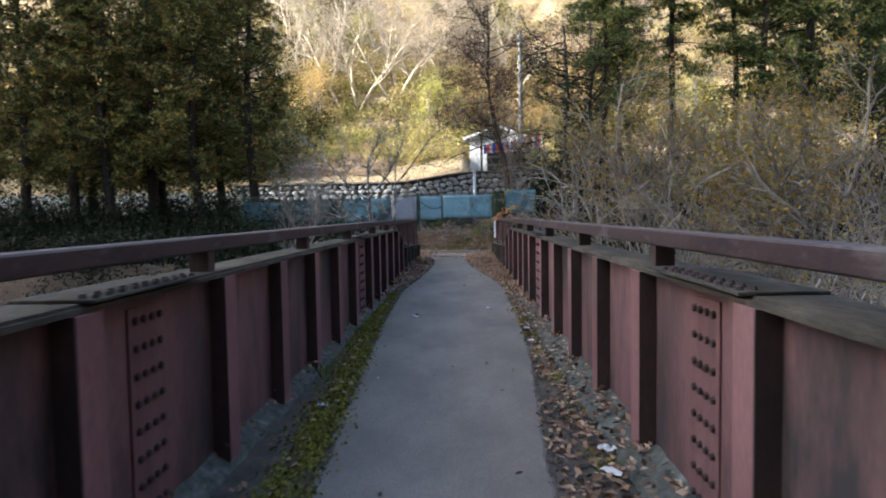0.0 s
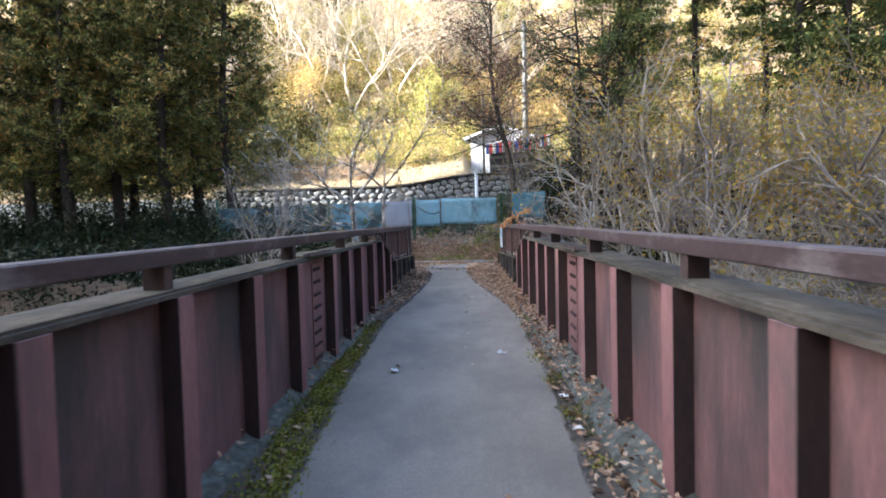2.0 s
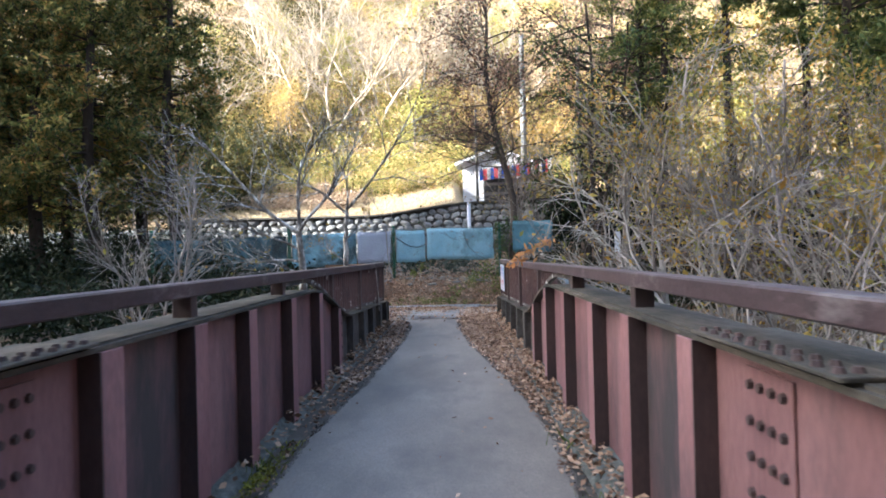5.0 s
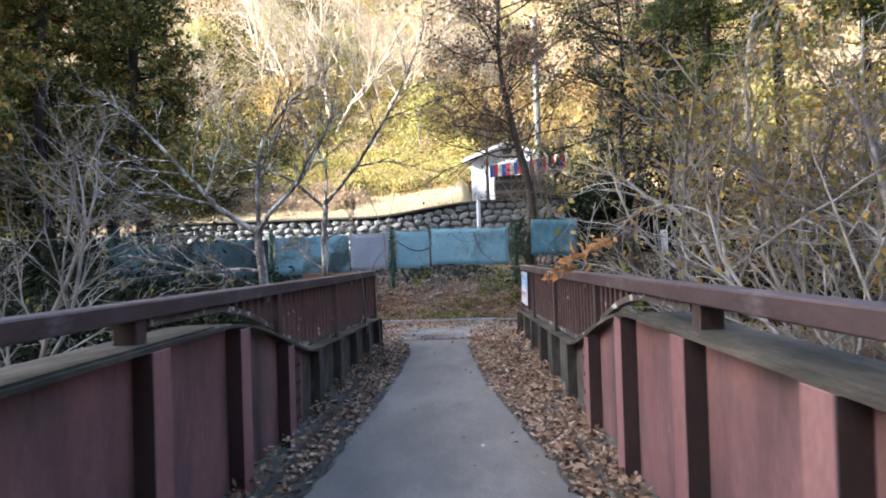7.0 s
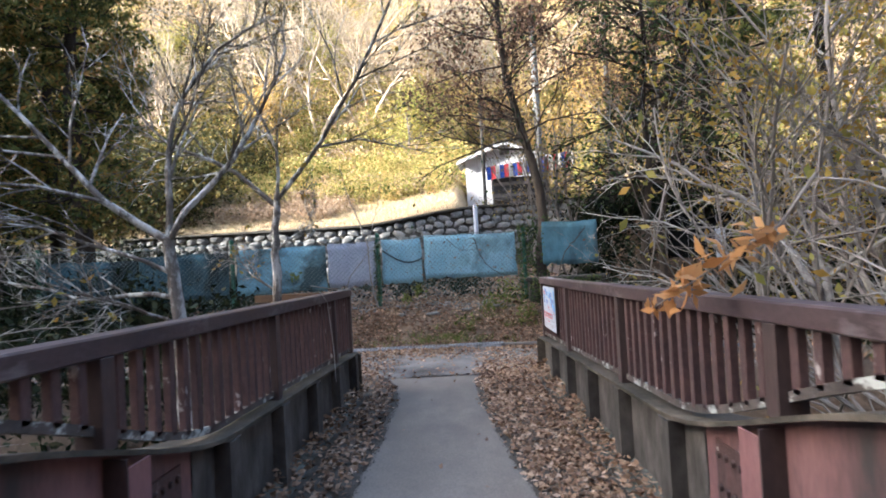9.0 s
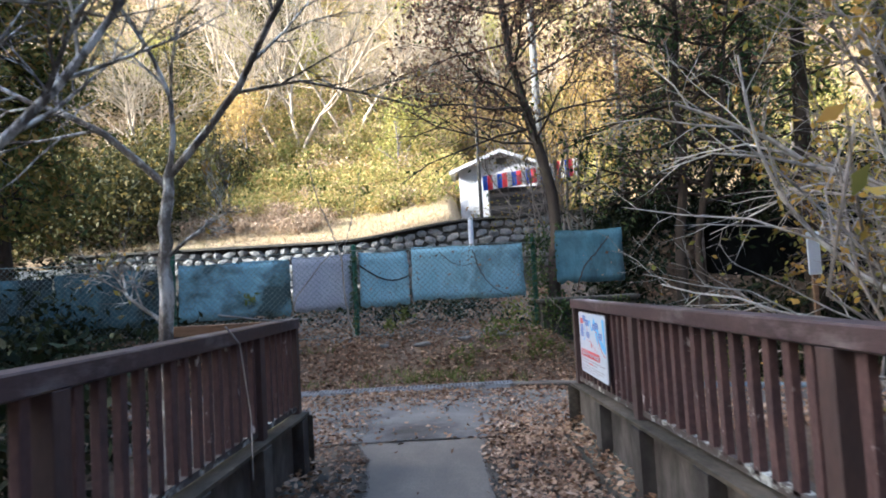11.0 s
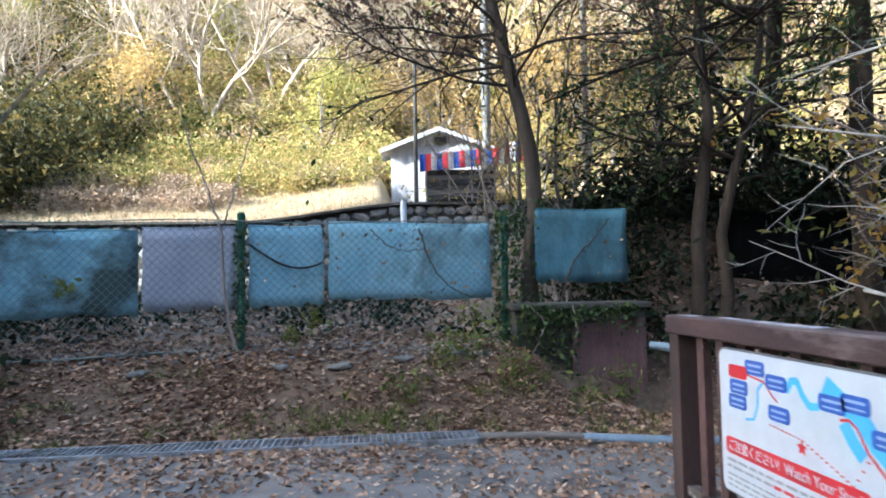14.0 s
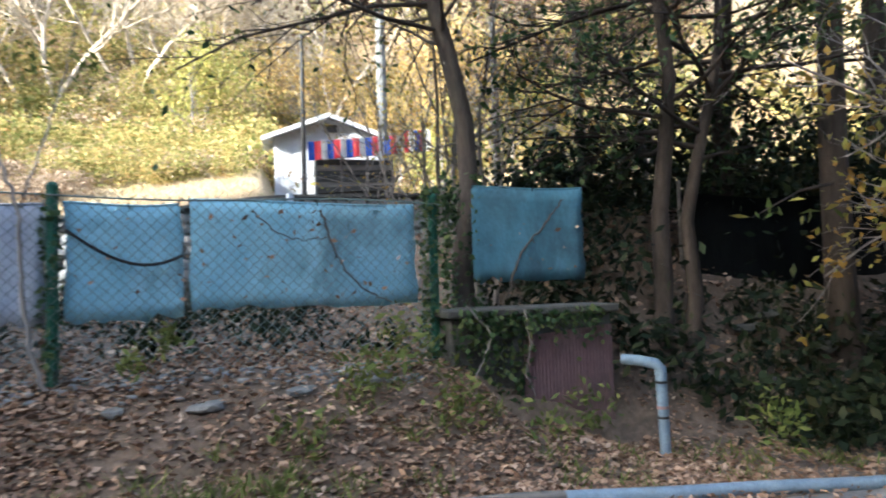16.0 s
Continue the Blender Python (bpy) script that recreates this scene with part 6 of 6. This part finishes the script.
def lane(x, y):
    near = 0.24 + 0.6 * np.clip(lumps(x, y, 0.9), 0, 1) + 0.5 * smooth(24.3, 25.2, y) * (0.5 + 0.5 * lumps(x, y, 0.6)) + 0.55 * smooth(0.2, 0.8, x) * smooth(24.0, 22.0, y)
    clear = smooth(-1.3, -0.7, x) * (1 - smooth(0.15, 0.5, x)) * (1 - smooth(23.2, 24.0, y))
    return np.clip(near * (1 - 0.85 * clear), 0.03, 1) * (1 - 0.5 * smooth(3.0, 4.0, x)) * (1 - 0.9 * smooth(25.02, 25.1, y) * (1 - smooth(0.8, 1.0, x)))


def bank_cover(x, y):
    grate = (1 - smooth(0.8, 1.0, x)) * (1 - smooth(25.42, 25.52, y))
    return (1 - 0.93 * grate) * (1 - 0.8 * smooth(3.4, 4.2, x)) * (0.72 + 0.5 * lumps(x, y, 0.7))


meshes = [litter(200, 50000, (0.2, 1.24), (START, 22.2), 0.029, 0.012, deck_right), litter(201, 36000, (-1.24, 0.2), (START, 22.2), 0.030, 0.012, deck_left),
          litter(202, 56000, (-9, 7), (21.8, 25.6), 0.031, 0.03, lane), litter(203, 64000, (-9, 7.5), (25.3, 28.2), 0.034, 0.015, bank_cover),
          litter(204, 15000, (-12, 8), (27.2, 38), 0.065, 0.02), litter(205, 2200, (3.5, 14), (21.5, 27), 0.05, 0.02)]
tagged(arrays("fallen_leaves", *join(meshes), LITTER), "dry curled brown leaves drifted along the deck margins and lane", "leaf litter", kind="stuff")

rng = np.random.RandomState(209)
n = 9000
side = np.where(rng.uniform(0, 1, n) < 0.5, -1, 1)
y = rng.uniform(START, 22.2, n)
edge = np.where(side > 0, path_right(y) + 0.03, -path_left(y))
x = side * (edge + np.abs(rng.normal(size=n)) * 0.06 - 0.02)
tagged(arrays("soil_crumbs", *leaves(rng, np.stack([x, y, np.full(n, 0.006)], 1), 0.0085, 0.7, 0.8, 0.3), SOIL), "dark soil crumbs along the edges of the path", "soil", kind="stuff")

rng = np.random.RandomState(210)
n = 34000
y = rng.uniform(START, 12.5, n)
x = np.maximum(path_left(y) - 0.135, -1.09) + rng.normal(size=n) * (0.085 - 0.03 * smooth(6, 11, y))
keep = rng.uniform(0, 1, n) < (0.35 + 0.65 * (lumps(x * 3, y, 0.35) > -0.25)) * (1 - 0.8 * smooth(8.5, 12.5, y))
pts = np.stack([x, y, np.full(n, 0.004) + np.abs(rng.normal(size=n)) * 0.010], 1)[keep]
n = 1500
pts2 = np.stack([0.98 + rng.normal(size=n) * 0.05, START + 14 * (rng.randint(0, 14, n) / 14.0) + rng.normal(size=n) * 0.14, np.full(n, 0.012)], 1)
tagged(arrays("moss", *leaves(rng, np.concatenate([pts, pts2]), 0.0135, 0.7, 0.55), MOSS), "bright green moss strip along the deck edge", "moss", kind="stuff")


def tufts(seed, spots, blades, h, spread):
    rng = np.random.RandomState(seed)
    V = []
    for x, y in spots:
        z = float(height(x, y)) if y > 21.9 else 0.0
        b = np.array([x, y, z]) + rng.normal(size=(blades, 3)) * np.array([spread, spread, 0])
        t = b + np.stack([rng.normal(size=blades) * h * 0.5, rng.normal(size=blades) * h * 0.5, rng.uniform(0.4, 1, blades) * h], 1)
        w = np.stack([rng.normal(size=blades), rng.normal(size=blades), np.zeros(blades)], 1) * 0.006
        V.append(np.stack([b - w, b + w, t + w * 0.2, t - w * 0.2], 1).reshape(-1, 3))
    V = np.concatenate(V)
    return V, np.arange(len(V)).reshape(-1, 4)


rr = random.Random(4)
spots = [(rr.uniform(-7, 5), rr.uniform(25.5, 26.5)) for _ in range(70)] + [(rr.gauss(0.9, 0.4), rr.gauss(26.4, 0.15)) for _ in range(7)] + [(rr.gauss(-0.2, 0.5), rr.gauss(25.8, 0.12)) for _ in range(20)]
spots += [(1.16, rr.uniform(1, 14)) for _ in range(10)] + [(-1.14, rr.uniform(1, 14)) for _ in range(6)]
tagged(arrays("grass_tufts", *tufts(6, spots, 24, 0.13, 0.09), GRASS), "small green grass tufts in the leaf litter", "grass", kind="stuff")
rng = np.random.RandomState(77)
c = np.concatenate([np.array([x, y, z]) + rng.normal(size=(n, 3)) * s for x, y, z, n, s in ((1.15, 26.85, 0.95, 160, 0.14), (0.75, 26.5, 0.75, 120, 0.12), (-0.75, 26.9, 1.1, 60, 0.06), (-1.0, 26.75, 0.9, 50, 0.06), (2.9, 26.7, 0.25, 110, 0.12), (1.5, 26.35, 0.5, 150, 0.14), (0.2, 26.1, 0.35, 90, 0.12), (2.3, 26.3, 0.2, 90, 0.14), (4.3, 25.9, 0.2, 110, 0.12), (-3.3, 26.4, 1.5, 40, 0.05))])
tagged(arrays("weeds", *leaves(rng, c, 0.05, 0.35), GRASS), "yellow-green weeds at the fence foot", "weeds", kind="stuff")

# scraps on the deck
for k, (x, y, s, mat, label) in enumerate(((0.585, 9.94, 0.07, PAPER, "crumpled white paper scrap on the path"), (-0.50, 9.2, 0.08, PAPER, "crumpled white paper scrap on the path"), (1.0, 3.6, 0.10, PAPER, "pale dry leaf on the deck margin"),
                                           (1.05, 3.95, 0.08, PAPER, "pale dry leaf on the deck margin"), (0.98, 8.2, 0.07, PAPER, "pale dry leaf on the deck margin"), (-0.9, 4.9, 0.07, PAPER, "pale dry leaf on the moss"), (0.95, 7.4, 0.06, PAPER, "pale dry leaf on the deck margin"))):
    srng = np.random.RandomState(300 + k)
    bm = bmesh.new()
    bmesh.ops.create_grid(bm, x_segments=4, y_segments=3, size=0.5)
    for v in bm.verts:
        v.co = (v.co.x * s * 1.3 + srng.normal() * 0.006, v.co.y * s * 0.8 + srng.normal() * 0.006, 0.014 + abs(srng.normal()) * 0.012)
    bmesh.ops.solidify(bm, geom=bm.faces[:], thickness=0.002)
    ob = part("scrap", bm, mat)
    ob.location, ob.rotation_euler = (x, y, 0.006), (0, 0, srng.uniform(0, 3))
    tagged(ob, label, "litter", "scraps on the deck")

stone_wall()

# pale stones of the river bed beside the bridge, and rubble along the fence foot


def scattered_stones(name, seed, n, place, size, material, label):
    rng = np.random.RandomState(seed)
    cube = np.array([(x, y, z) for z in (-1, 1) for y in (-1, 1) for x in (-1, 1)]) * 0.58
    faces = np.array(((0, 1, 3, 2), (4, 6, 7, 5), (0, 4, 5, 1), (1, 5, 7, 3), (3, 7, 6, 2), (2, 6, 4, 0)))
    stones = []
    for _ in range(n):
        x, y = place(rng)
        a, sz = rng.uniform(0, 3.1), rng.uniform(*size)
        v = (cube + rng.uniform(-0.2, 0.2, (8, 3))) * np.array([sz, sz * 0.75, sz * 0.5])
        v = np.stack([v[:, 0] * math.cos(a) - v[:, 1] * math.sin(a), v[:, 0] * math.sin(a) + v[:, 1] * math.cos(a), v[:, 2]], 1)
        stones.append((v + np.array([x, y, float(height(x, y)) + 0.1 * sz]), faces))
    return tagged(arrays(name, *join(stones), material, smooth=True), label, "stones", kind="stuff")


def river_spot(r):
    while True:
        x, y = r.choice((-1, 1)) * (1.8 + abs(r.normal()) * 6.5), r.uniform(-6, 19.5)
        if r.uniform() < 0.45 + 0.55 * float(lumps(x, y, 1.8)):
            return x, y


scattered_stones("river_stones", 401, 2400, river_spot, (0.05, 0.30), RIVER_STONE, "pale grey rounded stones of the river bed")
scattered_stones("fence_rubble", 402, 420, lambda r: (r.uniform(-3.6, 1.3), 26.92 + 0.13 * r.normal()), (0.02, 0.07), STONE, "broken grey rubble along the fence foot")
